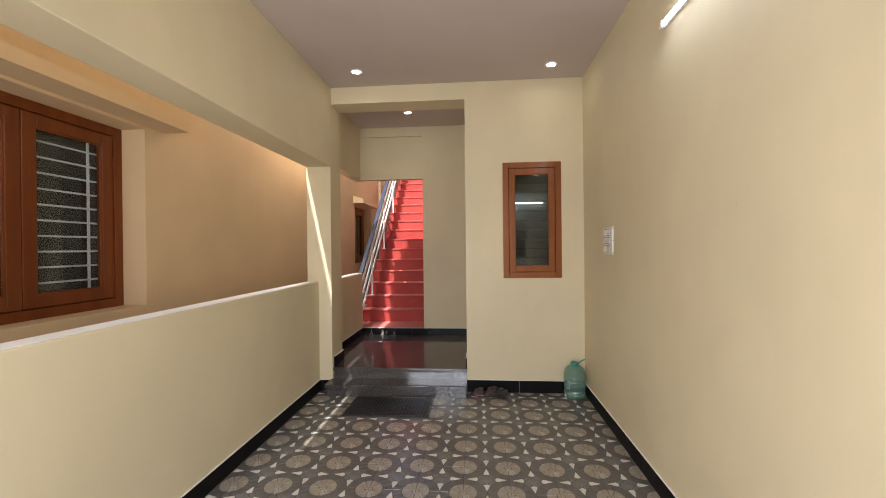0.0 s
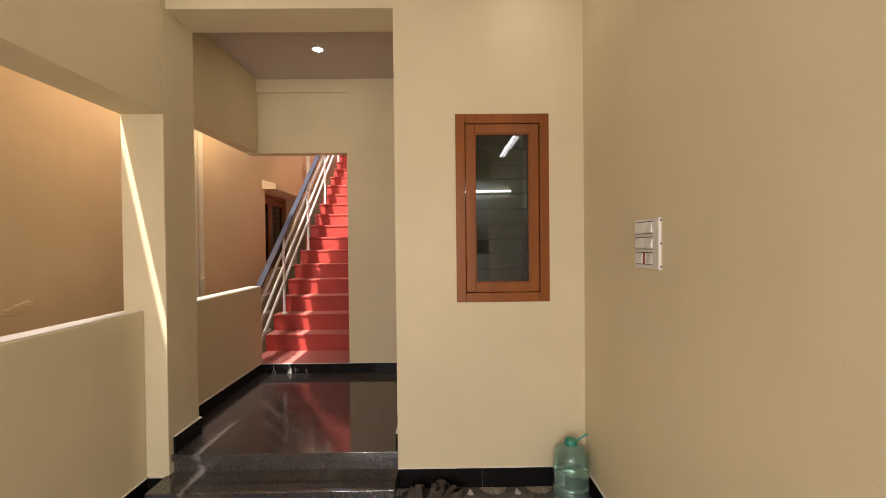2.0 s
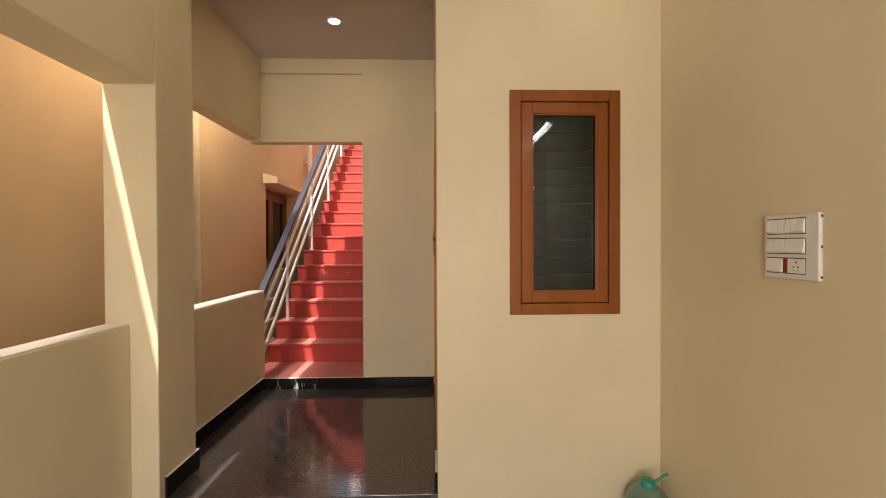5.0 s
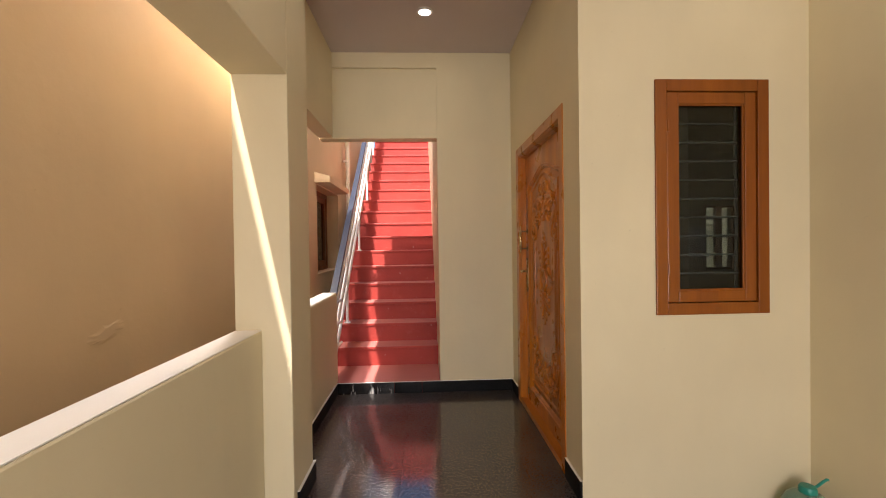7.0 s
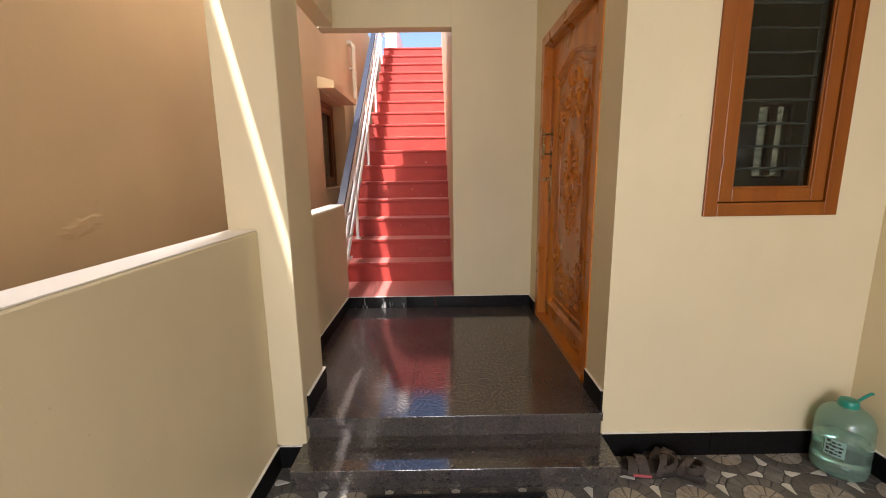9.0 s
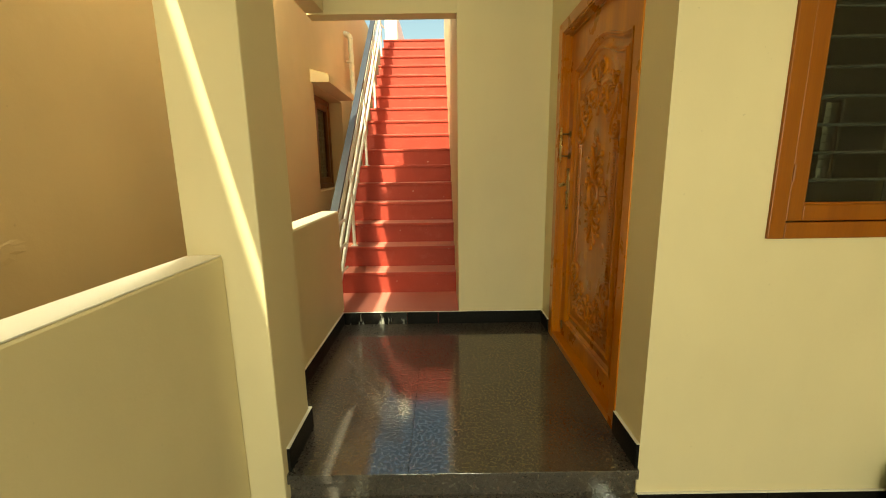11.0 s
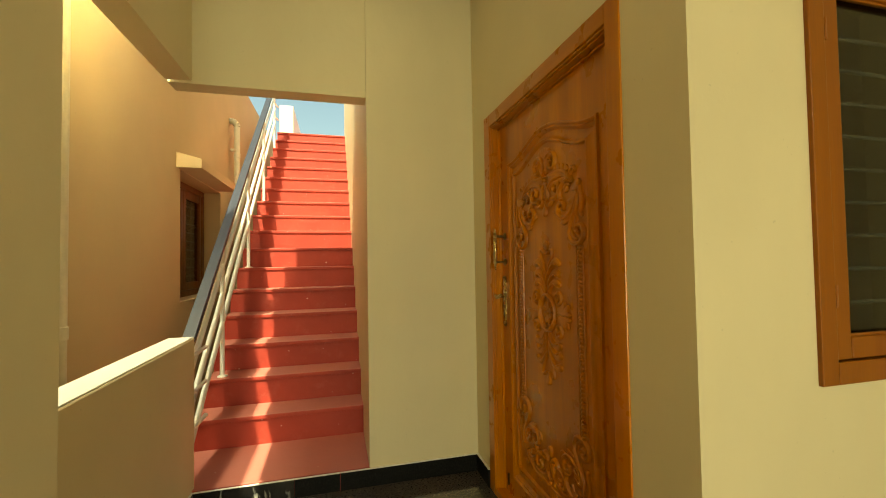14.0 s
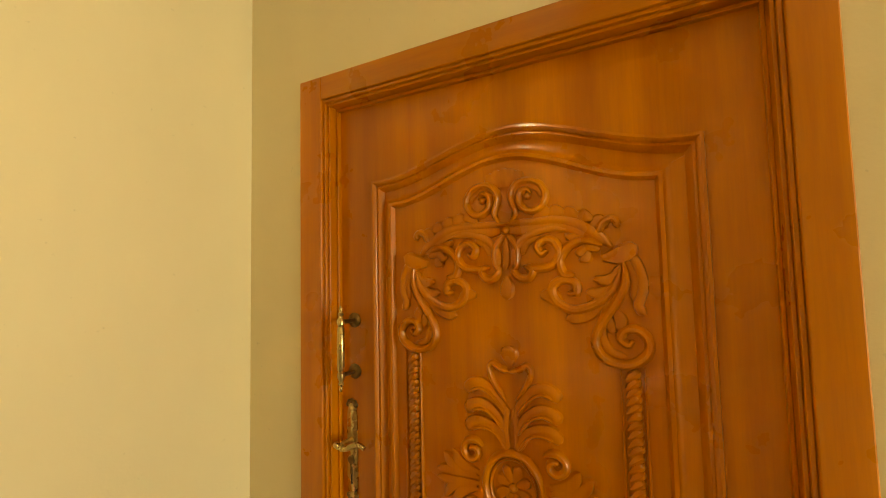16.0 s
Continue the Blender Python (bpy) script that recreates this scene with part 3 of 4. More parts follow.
# ---- pipes on the neighbouring wall ----
def pipe(x, y, z0, z1, r, label, collars=(), elbow=False):
    e = empty("drain_pipe", (x, y, z0), label, "pipe", "pipes on the neighbouring wall")
    part("shaft", rod(bmesh.new(), (x, y, z0), (x, y, z1), r, 20), PVC, e, smooth=True)
    for z in collars:
        part("collar", lathe(bmesh.new(), [(r, z - 0.03), (r * 1.14, z - 0.028), (r * 1.14, z + 0.028), (r, z + 0.03)], 20, Matrix.Translation((x, y, 0))), PVC, e, smooth=True)
        part("bracket", B(x - r - 0.03, x, y - r * 1.4, y + r * 1.4, z + 0.05, z + 0.075, bevel=0.002), PVC, e)
    if elbow:
        bm = bmesh.new()
        prev = None
        for i in range(5):
            a = math.pi / 2 * i / 4
            c = Vector((x - 0.07 + 0.07 * math.cos(a), y, z1 + 0.07 * math.sin(a)))
            if prev is not None:
                rod(bm, prev, c, r * 1.15, 16)
            prev = c
        rod(bm, prev, (NX, y, prev.z), r * 1.15, 16)
        part("elbow", bm, PVC, e, smooth=True)


pipe(NX + 0.065, 5.70, -0.05, 4.2, 0.055, "thick cream drain pipe on the peach wall", (1.35, 3.2))
pipe(NX + 0.050, 5.86, -0.05, 4.2, 0.038, "thin cream drain pipe on the peach wall", (1.25, 3.1))
pipe(NX + 0.085, 9.14, -0.05, 3.26, 0.034, "cream drain pipe with an elbow at its top", (2.9,), True)

# ---- stair rail ----
rail = empty("stair_railing", (-1.75, 6.2, 0.4), "steel stair railing, white bars under a blue-grey handrail", "railing")
A0, A1 = Vector((-1.735, 6.17, 1.135)), Vector((-1.85, 10.28, 4.357))


def along(t, drop=0.0):
    return A0.lerp(A1, t) - Vector((0, 0, drop))


bm = bmesh.new()
d = (A1 - A0).normalized()
side = Vector((1, 0, 0))
upv = d.cross(side).normalized() * -1
ring = [(-0.03, -0.016), (0.03, -0.016), (0.034, -0.004), (0.03, 0.016), (-0.03, 0.016), (-0.034, -0.004)]
a = [bm.verts.new(A0 + side * p + upv * q) for p, q in ring]
b = [bm.verts.new(A1 + side * p + upv * q) for p, q in ring]
for i in range(6):
    bm.faces.new((a[i], a[(i + 1) % 6], b[(i + 1) % 6], b[i]))
bm.faces.new(a), bm.faces.new(b)
part("handrail", bm, RAILBLUE, rail, "blue-grey painted flat handrail")
bm = rod(bmesh.new(), A1, A1 + Vector((0.0, 0.26, -0.16)), 0.022, 12)
part("handrail_end", bm, RAILBLUE, rail, "blue-grey bent handrail end", True)
for drop in (0.205, 0.41, 0.615):
    bm = rod(bmesh.new(), along(0.0, drop), along(1.0, drop), 0.017, 14)
    part("rail_bar", bm, RAILWHITE, rail, smooth=True)
for t in (0.19, 0.45, 0.71, 0.985):
    p = along(t)
    k = int((p.y - Y1) / G) + 1
    foot = 0.341 + max(0, k) * R
    part("post", rod(bmesh.new(), (p.x - 0.002, p.y, foot), (p.x - 0.002, p.y, p.z - 0.01), 0.016, 14), RAILWHITE, rail, smooth=True)
    part("foot_plate", lathe(bmesh.new(), [(0.036, foot), (0.036, foot + 0.006), (0.018, foot + 0.012)], 16, Matrix.Translation((p.x, p.y, 0))), RAILWHITE, rail)
for t0 in (0.0, 0.985):
    for j in range(3):
        p = along(t0, 0.10 + 0.205 * j)
        part("cross_bar", rod(bmesh.new(), p, p + Vector((0.02, 0.24, 0.02)), 0.012, 10), RAILWHITE, rail, smooth=True)

# ---- water bottle ----
def bottle(x, y):
    e = empty("water_bottle", (x, y, 0), "green tinted plastic water bottle, part full, teal cap", "bottle")
    m = Matrix.Translation((x, y, 0.001)) @ Matrix.Diagonal((1.0, 1.0, 0.89, 1.0))
    prof = [(0.085, 0.0), (0.103, 0.012), (0.107, 0.03), (0.107, 0.085), (0.101, 0.098), (0.101, 0.106), (0.107, 0.12), (0.107, 0.235),
            (0.102, 0.247), (0.102, 0.255), (0.107, 0.268), (0.103, 0.295), (0.088, 0.33), (0.062, 0.356), (0.036, 0.37), (0.030, 0.378), (0.030, 0.40)]
    bm = lathe(bmesh.new(), prof + [(r - 0.0018, h) for r, h in prof[::-1]], 40, m, cap=False)
    lathe(bm, [(0.085, 0.0), (0.03, 0.006), (0.0285, 0.0075), (0.0832, 0.0018)], 40, m, cap=False)
    part("body", bm, PET, e, "translucent green ribbed body", True)
    w = [(0.080, 0.004)] + [(r - 0.004, h) for r, h in prof[1:] if h < 0.17] + [(0.103, 0.175)]
    part("water", lathe(bmesh.new(), w, 40, m), WATER, e, "clear water", True)
    bm = lathe(bmesh.new(), [(0.036, 0.362), (0.038, 0.366), (0.037, 0.392), (0.032, 0.402), (0.024, 0.404)], 28, m)
    part("cap", bm, TEAL, e, smooth=True)
    bm = bmesh.new()
    pts = [(0.030, 0.388), (0.050, 0.398), (0.076, 0.418), (0.098, 0.432), (0.106, 0.430)]
    for p, q in zip(pts, pts[1:]):
        rod(bm, m @ Vector((p[0], 0, p[1])), m @ Vector((q[0], 0, q[1])), 0.0065, 8)
    part("carry_loop", bm, TEAL, e, "teal plastic carry loop", True)
    # wrapped paper label with unreadable print
    def wrap(bm, a0, a1, z0, z1, r):
        n = max(1, int((a1 - a0) / 5))
        cols = [[bm.verts.new(m @ Vector((r * math.cos(math.radians(a0 + (a1 - a0) * i / n)), r * math.sin(math.radians(a0 + (a1 - a0) * i / n)), z))) for z in (z0, z1)] for i in range(n + 1)]
        for p, q in zip(cols, cols[1:]):
            bm.faces.new((p[0], q[0], q[1], p[1]))
    bm = bmesh.new()
    wrap(bm, 192, 232, 0.122, 0.214, 0.1074)
    part("label", bm, LABEL, e, "pale green printed label", True)
    bm = bmesh.new()
    rng = random.Random(5)
    for row in range(4):
        a = 194.0 + rng.uniform(0, 4)
        while a < 224:
            da, z = rng.uniform(3.0, 8.0), 0.192 - 0.020 * row + rng.uniform(-0.002, 0.002)
            wrap(bm, a, a + da, z, z + rng.uniform(0.007, 0.016), 0.1079)
            a += da + rng.uniform(0.8, 3.0)
    part("print", bm, DARK, e, "dark printed marks", True)


bottle(1.004, 4.317)


# ---- doormat ----
def doormat(x0, x1, y0, y1):
    e = empty("doormat", ((x0 + x1) / 2, (y0 + y1) / 2, 0), "black rubber ring doormat on the patterned tiles", "mat")
    bm = bmesh.new()
    t = 0.012
    for c in ((x0, x1, y0, y0 + t), (x0, x1, y1 - t, y1), (x0, x0 + t, y0 + t, y1 - t), (x1 - t, x1, y0 + t, y1 - t)):
        box(bm, *c, 0.001, 0.014)
    part("border", bm, RUBBER, e)
    vs, fs = [], []
    px, py = 0.033, 0.0285
    nx, ny = int((x1 - x0 - 2 * t) / px), int((y1 - y0 - 2 * t) / py)
    for j in range(ny):
        for i in range(nx):
            cx = x0 + t + px * (i + 0.5 + (0.25 if j % 2 else -0.0))
            cy = y0 + t + py * (j + 0.5)
            n0 = len(vs)
            for k in range(8):
                a = 2 * math.pi * k / 8
                for r, z in ((0.0175, 0.003), (0.0165, 0.013), (0.0115, 0.013), (0.0105, 0.003)):
                    vs.append((cx + r * math.cos(a), cy + r * 0.95 * math.sin(a), z))
            for k in range(8):
                for q in range(3):
                    p0, p1 = n0 + k * 4 + q, n0 + ((k + 1) % 8) * 4 + q
                    fs.append((p0, p1, p1 + 1, p0 + 1))
    me = bpy.data.meshes.new("ring_lattice")
    me.from_pydata(vs, [], fs)
    me.materials.append(RUBBER)
    ob = new("ring_lattice", me)
    ob.parent, ob.matrix_parent_inverse = e, e.matrix_basis.inverted()
    tagged(ob, kind="stuff")


doormat(-1.215, -0.42, 3.735, 4.19)


# ---- sandals ----
def sandal(m, label):
    e = empty("sandal", m.translation, label, "sandal", "pair of sandals")

    def put(nm, bm, mat, lab="", smooth=True):
        bm.transform(m)
        return part(nm, bm, mat, e, lab, smooth)
    out = []
    for i in range(28):
        a = 2 * math.pi * i / 28
        s, c = math.sin(a), math.cos(a)
        wdt = 0.047 - 0.010 * math.cos(a * 1.0 + math.pi) * 0.6 - 0.006 * math.cos(2 * a)
        out.append((0.14 * c, wdt * s + 0.006 * math.cos(2 * a)))
    bm = bmesh.new()
    rows = []
    for z, f in ((0.0, 0.95), (0.006, 1.0), (0.020, 1.0), (0.028, 0.94)):
        rows.append([bm.verts.new((x * f, y * f, z + 0.010 * max(0, -x / 0.14) * (z > 0.01))) for x, y in out])
    for r0, r1 in zip(rows, rows[1:]):
        for i in range(28):
            bm.faces.new((r0[i], r0[(i + 1) % 28], r1[(i + 1) % 28], r1[i]))
    bm.faces.new(rows[0][::-1]), bm.faces.new(rows[-1])
    put("sole", bm, SANDAL)

    def strap(x, h, w, lean, mat, nm):
        bm = bmesh.new()
        ring0, ring1 = [], []
        for i in range(13):
            a = math.pi * i / 12
            y, z = 0.050 * math.cos(a), 0.020 + h * math.sin(a)
            xx = x + lean * math.sin(a)
            for lst, dx in ((ring0, -w / 2), (ring1, w / 2)):
                lst.append((bm.verts.new((xx + dx, y, z)), bm.verts.new((xx + dx, y * 0.93, z - 0.005))))
        for i in range(12):
            bm.faces.new((ring0[i][0], ring1[i][0], ring1[i + 1][0], ring0[i + 1][0]))
            bm.faces.new((ring0[i][1], ring0[i + 1][1], ring1[i + 1][1], ring1[i][1]))
            bm.faces.new((ring0[i][0], ring0[i + 1][0], ring0[i + 1][1], ring0[i][1]))
            bm.faces.new((ring1[i][0], ring1[i][1], ring1[i + 1][1], ring1[i + 1][0]))
        put(nm, bm, mat)
    strap(0.075, 0.046, 0.044, -0.01, STRAP, "toe_strap")
    strap(0.018, 0.064, 0.046, 0.012, STRAP, "instep_strap")
    strap(-0.040, 0.074, 0.032, -0.03, STRAP, "ankle_strap")
    # padded band round the heel
    bm = bmesh.new()
    prev = None
    for i in range(15):
        a = math.radians(-105 + 210 * i / 14)
        cx, cy, low = -0.080 * 1.0 - 0.050 * math.cos(a), 0.046 * math.sin(a), 0.040 + 0.016 * math.cos(a)
        row = [bm.verts.new((cx * f, cy * f, low + dz)) for f, dz in ((1.03, 0.0), (1.06, 0.017), (1.02, 0.034), (0.94, 0.033), (0.92, 0.016), (0.95, 0.001))]
        if prev:
            for q in range(6):
                bm.faces.new((prev[q], prev[(q + 1) % 6], row[(q + 1) % 6], row[q]))
        else:
            bm.faces.new(row)
        prev = row
    bm.faces.new(prev[::-1])
    put("heel_strap", bm, STRAP)
    put("side_trim", box(bmesh.new(), -0.01, 0.07, 0.0475, 0.0565, 0.012, 0.024, 0.001), PINK, "pink side trim")


sandal(pose(0.085, 4.315, 0.001, 0, 0, 172), "worn brown strap sandal on the tiles")
sandal(pose(0.225, 4.335, 0.001, 0, 0, 132), "worn brown strap sandal beside its pair")


# ---- switchboard ----
def switchboard():
    x, y0, y1, z0, z1 = XR, 3.508, 3.725, 1.46, 1.685
    e = empty("switchboard", (x, (y0 + y1) / 2, (z0 + z1) / 2), "white modular switchboard with a socket on the cream wall", "switchboard")
    part("plate", B(x - 0.016, x, y0, y1, z0, z1, bevel=0.005), PLATE, e, "pale cover plate")
    ya, yb = y0 + 0.046, y1 - 0.016
    for zc in (0.060, 0.5, 0.94):
        part("edge_clip", B(x - 0.010, x - 0.004, y0 - 0.0012, y0 + 0.002, z0 + zc * (z1 - z0) - 0.004, z0 + zc * (z1 - z0) + 0.004), DARK, e)
    h, mid = 0.056, (ya + yb) / 2
    for row in range(3):
        za = z0 + 0.018 + row * 0.0685
        part("row_gap", B(x - 0.0168, x - 0.012, ya, yb, za, za + h), DARK, e, "dark gap round a row of modules")
        spans = ((ya, mid), (mid, yb)) if row else ((ya, mid - 0.008), (mid + 0.008, yb))
        for col, (p, q) in enumerate(spans):
            mod = part("socket" if (row, col) == (0, 0) else "module", B(x - 0.0185, x - 0.013, p + 0.0018, q - 0.0018, za + 0.003, za + h - 0.003, bevel=0.0012), PLASTIC, e)
            if (row, col) == (0, 0):
                cy, cz = (p + q) / 2, za + h / 2
                for dy, dz, r in ((0.0, 0.013, 0.0034), (-0.009, -0.003, 0.0026), (0.009, -0.003, 0.0026), (-0.008, -0.015, 0.002), (0.008, -0.015, 0.002)):
                    part("pin_hole", rod(bmesh.new(), (x - 0.0182, cy + dy, cz + dz), (x - 0.0192, cy + dy, cz + dz), r, 10), DARK, mod)
                continue
            count = 3 if (row, col) in ((2, 0), (2, 1), (1, 1)) else 1
            w = (q - p - 0.005) / count
            for i in range(count):
                pa = p + 0.0025 + i * w
                bm = prism(bmesh.new(), [(x - 0.0182, za + 0.005), (x - 0.0255, za + 0.009), (x - 0.0195, za + h - 0.006), (x - 0.0182, za + h - 0.006)], pa + 0.0008, pa + w - 0.0008, "y")
                part("rocker", bm, PLASTIC, mod)
        if not row:
            part("indicator", B(x - 0.0190, x - 0.013, mid - 0.0068, mid + 0.0068, za + 0.003, za + h - 0.003, bevel=0.001), REDLED, e, "red indicator lamp")


switchboard()


# ---- carved front door ----
DX, DY = -0.033, 5.775
M_DOOR = Matrix(((0, 0, -1, DX), (-1, 0, 0, DY), (0, 1, 0, 0), (0, 0, 0, 1)))
AX = 0.495                                                # the carving's axis across the leaf
door = tagged(new("door_1"), "closed carved teak front door in a moulded frame", "door", kind="structure")
door.matrix_basis = Matrix.Translation((DX, 5.28, LAND))


def dput(nm, bm, mat, parent, lab="", smooth=False):
    bm.transform(M_DOOR)
    return part(nm, bm, mat, parent, lab, smooth)


# frame, proud of the wall
FU0, FU1, FV1 = -0.106, 1.092, 2.384
for u0, u1, sg in ((FU0, -0.024, 1), (1.022, FU1, -1)):
    jamb = dput("jamb", box(bmesh.new(), u0, u1, LAND + 0.001, FV1, -0.16, 0.058, 0.003), TEAK, door)
    inner = u1 if sg > 0 else u0
    for a, b, w in ((0.0, 0.009, 0.050), (0.009, 0.017, 0.041), (0.017, 0.024, 0.014)):
        dput("jamb_bead", box(bmesh.new(), *sorted((inner + a * sg, inner + b * sg)), LAND + 0.045, 2.316 - b, -0.05, w, 0.002), TEAK, jamb)
head = dput("head", box(bmesh.new(), -0.024, 1.022, 2.316, FV1, -0.16, 0.0575, 0.003), TEAK_Y, door)
for a, b, w in ((0.0, 0.009, 0.050), (0.009, 0.017, 0.041), (0.017, 0.026, 0.014)):
    dput("head_bead", box(bmesh.new(), -0.024 + a, 1.022 - a, 2.316 - b, 2.316 - a, -0.05, w, 0.002), TEAK_Y, head)
dput("threshold", box(bmesh.new(), -0.024, 1.022, LAND + 0.001, LAND + 0.045, -0.16, 0.055, 0.004), TEAK_Y, door, "wooden door threshold")


def arch(u, left, right, v, rise):
    """Height of an arched top edge over u, between its shoulders."""
    c = (left + right) / 2
    half = (right - left) / 2 * 0.96
    s = min(1.0, abs(u - c) / half)
    return v + rise * math.cos(s * math.pi / 2) ** 2


def outline(left, right, bottom, v, rise, n=40):
    pts = [(left, bottom), (right, bottom)]
    pts += [(right + (left - right) * i / n, arch(right + (left - right) * i / n, left, right, v, rise)) for i in range(n + 1)]
    return pts


OUT = outline(0.112, 0.903, 0.40, 2.072, 0.083)
INN = outline(0.164, 0.832, 0.475, 2.008, 0.085)


def inset(pts, d):
    """Shift a closed outline inwards by d."""
    n, res = len(pts), []
    for i in range(n):
        p, a, b = Vector(pts[i]), Vector(pts[i - 1]), Vector(pts[(i + 1) % n])
        e0, e1 = (p - a).normalized(), (b - p).normalized()
        n0, n1 = Vector((-e0.y, e0.x)), Vector((-e1.y, e1.x))
        m = (n0 + n1)
        m = m / max(0.3, m.dot(n0))
        res.append(tuple(p + m * d))
    return res


def loops(bm, rings, cap=True):
    vv = [[bm.verts.new((p[0], p[1], w)) for p in pts] for pts, w in rings]
    n = len(vv[0])
    for a, b in zip(vv, vv[1:]):
        for i in range(n):
            bm.faces.new((a[i], a[(i + 1) % n], b[(i + 1) % n], b[i]))
    if cap:
        bm.faces.new(vv[-1])
    return vv


# the leaf: stiles and rails round a sunk, fielded panel
leaf_outline = [(-0.008, LAND + 0.046), (1.004, LAND + 0.046)] + [(1.004 - 1.012 * i / 40, 2.295) for i in range(41)]
bm = bmesh.new()
loops(bm, [(leaf_outline, -0.04), (leaf_outline, 0.0), (OUT, 0.0), (inset(OUT, 0.002), 0.010), (inset(OUT, 0.008), 0.012), (inset(OUT, 0.014), 0.008),
           (inset(OUT, 0.016), 0.002), (inset(OUT, 0.022), 0.004), (inset(OUT, 0.028), -0.002), (inset(OUT, 0.034), -0.012),
           (inset(INN, -0.012), -0.010), (INN, -0.002), (inset(INN, 0.004), 0.004), (inset(INN, 0.012), 0.004), (inset(INN, 0.018), -0.008)])
leaf = dput("leaf", bm, TEAK, door, "varnished teak leaf with an arched sunk panel", True)
PW = -0.008                                               # the panel's face


def smooth_path(pts, n=8):
    """Catmull-Rom through (u, v) points."""
    P = [Vector(pts[0])] + [Vector(p) for p in pts] + [Vector(pts[-1])]
    res = []
    for i in range(1, len(P) - 2):
        for k in range(n):
            t = k / n
            a, b, c, d_ = P[i - 1], P[i], P[i + 1], P[i + 2]
            res.append(0.5 * ((2 * b) + (c - a) * t + (2 * a - 5 * b + 4 * c - d_) * t * t + (3 * b - a - 3 * c + d_) * t ** 3))
    res.append(Vector(pts[-1]))
    return res


def ridge(bm, pts, r0, r1, h, flip=False, base=PW):
    """A rounded raised band along pts, tapering from half-width r0 to r1."""
    n = len(pts)
    if n < 2:
        return
    prev = None
    for i, p in enumerate(pts):
        t = i / (n - 1)
        d_ = (pts[min(n - 1, i + 1)] - pts[max(0, i - 1)])
        d_ = d_.normalized() if d_.length else Vector((1, 0))
        nn = Vector((-d_.y, d_.x))
        r = 1.5 * (r0 + (r1 - r0) * t) * min(1.0, 0.35 + 6 * t, 0.35 + 6 * (1 - t))
        row = []
        for s, z in ((-1, 0.0), (-0.82, 0.62), (-0.3, 0.98), (0.3, 0.98), (0.82, 0.62), (1, 0.0)):
            q = p + nn * (s * r)
            row.append(bm.verts.new((q.x, q.y, base + z * h * 1.0 * (0.55 + 0.45 * r / max(r0, r1)) - (0.001 if z == 0 else 0))))
        if prev:
            for a in range(5):
                bm.faces.new((prev[a], prev[a + 1], row[a + 1], row[a]))
        prev = row


def spiral(c, r, a0, turns, sgn=1, n=26, r_end=0.18):
    return [Vector((c[0] + r * (1 - (1 - r_end) * i / n) * math.cos(a0 + sgn * turns * 2 * math.pi * i / n),
                    c[1] + r * (1 - (1 - r_end) * i / n) * math.sin(a0 + sgn * turns * 2 * math.pi * i / n))) for i in range(n + 1)]


def petal(bm, a, b, r, h, bend=0.0, base=PW):
    """A leaf-shaped swelling from a to b."""
    a, b = Vector(a), Vector(b)
    d_ = b - a
    nn = Vector((-d_.y, d_.x)).normalized()
    pts = [a + d_ * t + nn * bend * math.sin(math.pi * t) for t in [i / 9 for i in range(10)]]
    prev = None
    for i, p in enumerate(pts):
        t = i / 9
        w = 1.45 * r * min(1.0, 0.35 + 1.6 * t) * (1.0 if t < 0.7 else math.sqrt(max(0.02, 1 - ((t - 0.7) / 0.3) ** 2)))
        row = [bm.verts.new((*(p + nn * s * w), base + z * h * 1.15 * (0.45 + 0.55 * t) * (1.0 if t < 0.85 else 1.0 - 2.2 * (t - 0.85)) - (0.001 if z == 0 else 0))) for s, z in ((-1, 0), (-0.7, 0.75), (0, 1.0), (0.7, 0.75), (1, 0))]
        if prev:
            for q in range(4):
                bm.faces.new((prev[q], prev[q + 1], row[q + 1], row[q]))
        prev = row
    bmesh.ops.recalc_face_normals(bm, faces=bm.faces)


def knob(bm, c, r, h, ry=None):
    g = bmesh.ops.create_uvsphere(bm, u_segments=14, v_segments=8, radius=1.0)
    for v in g["verts"]:
        v.co = Vector((c[0] + v.co.x * r, c[1] + v.co.y * (ry or r), PW + v.co.z * h))


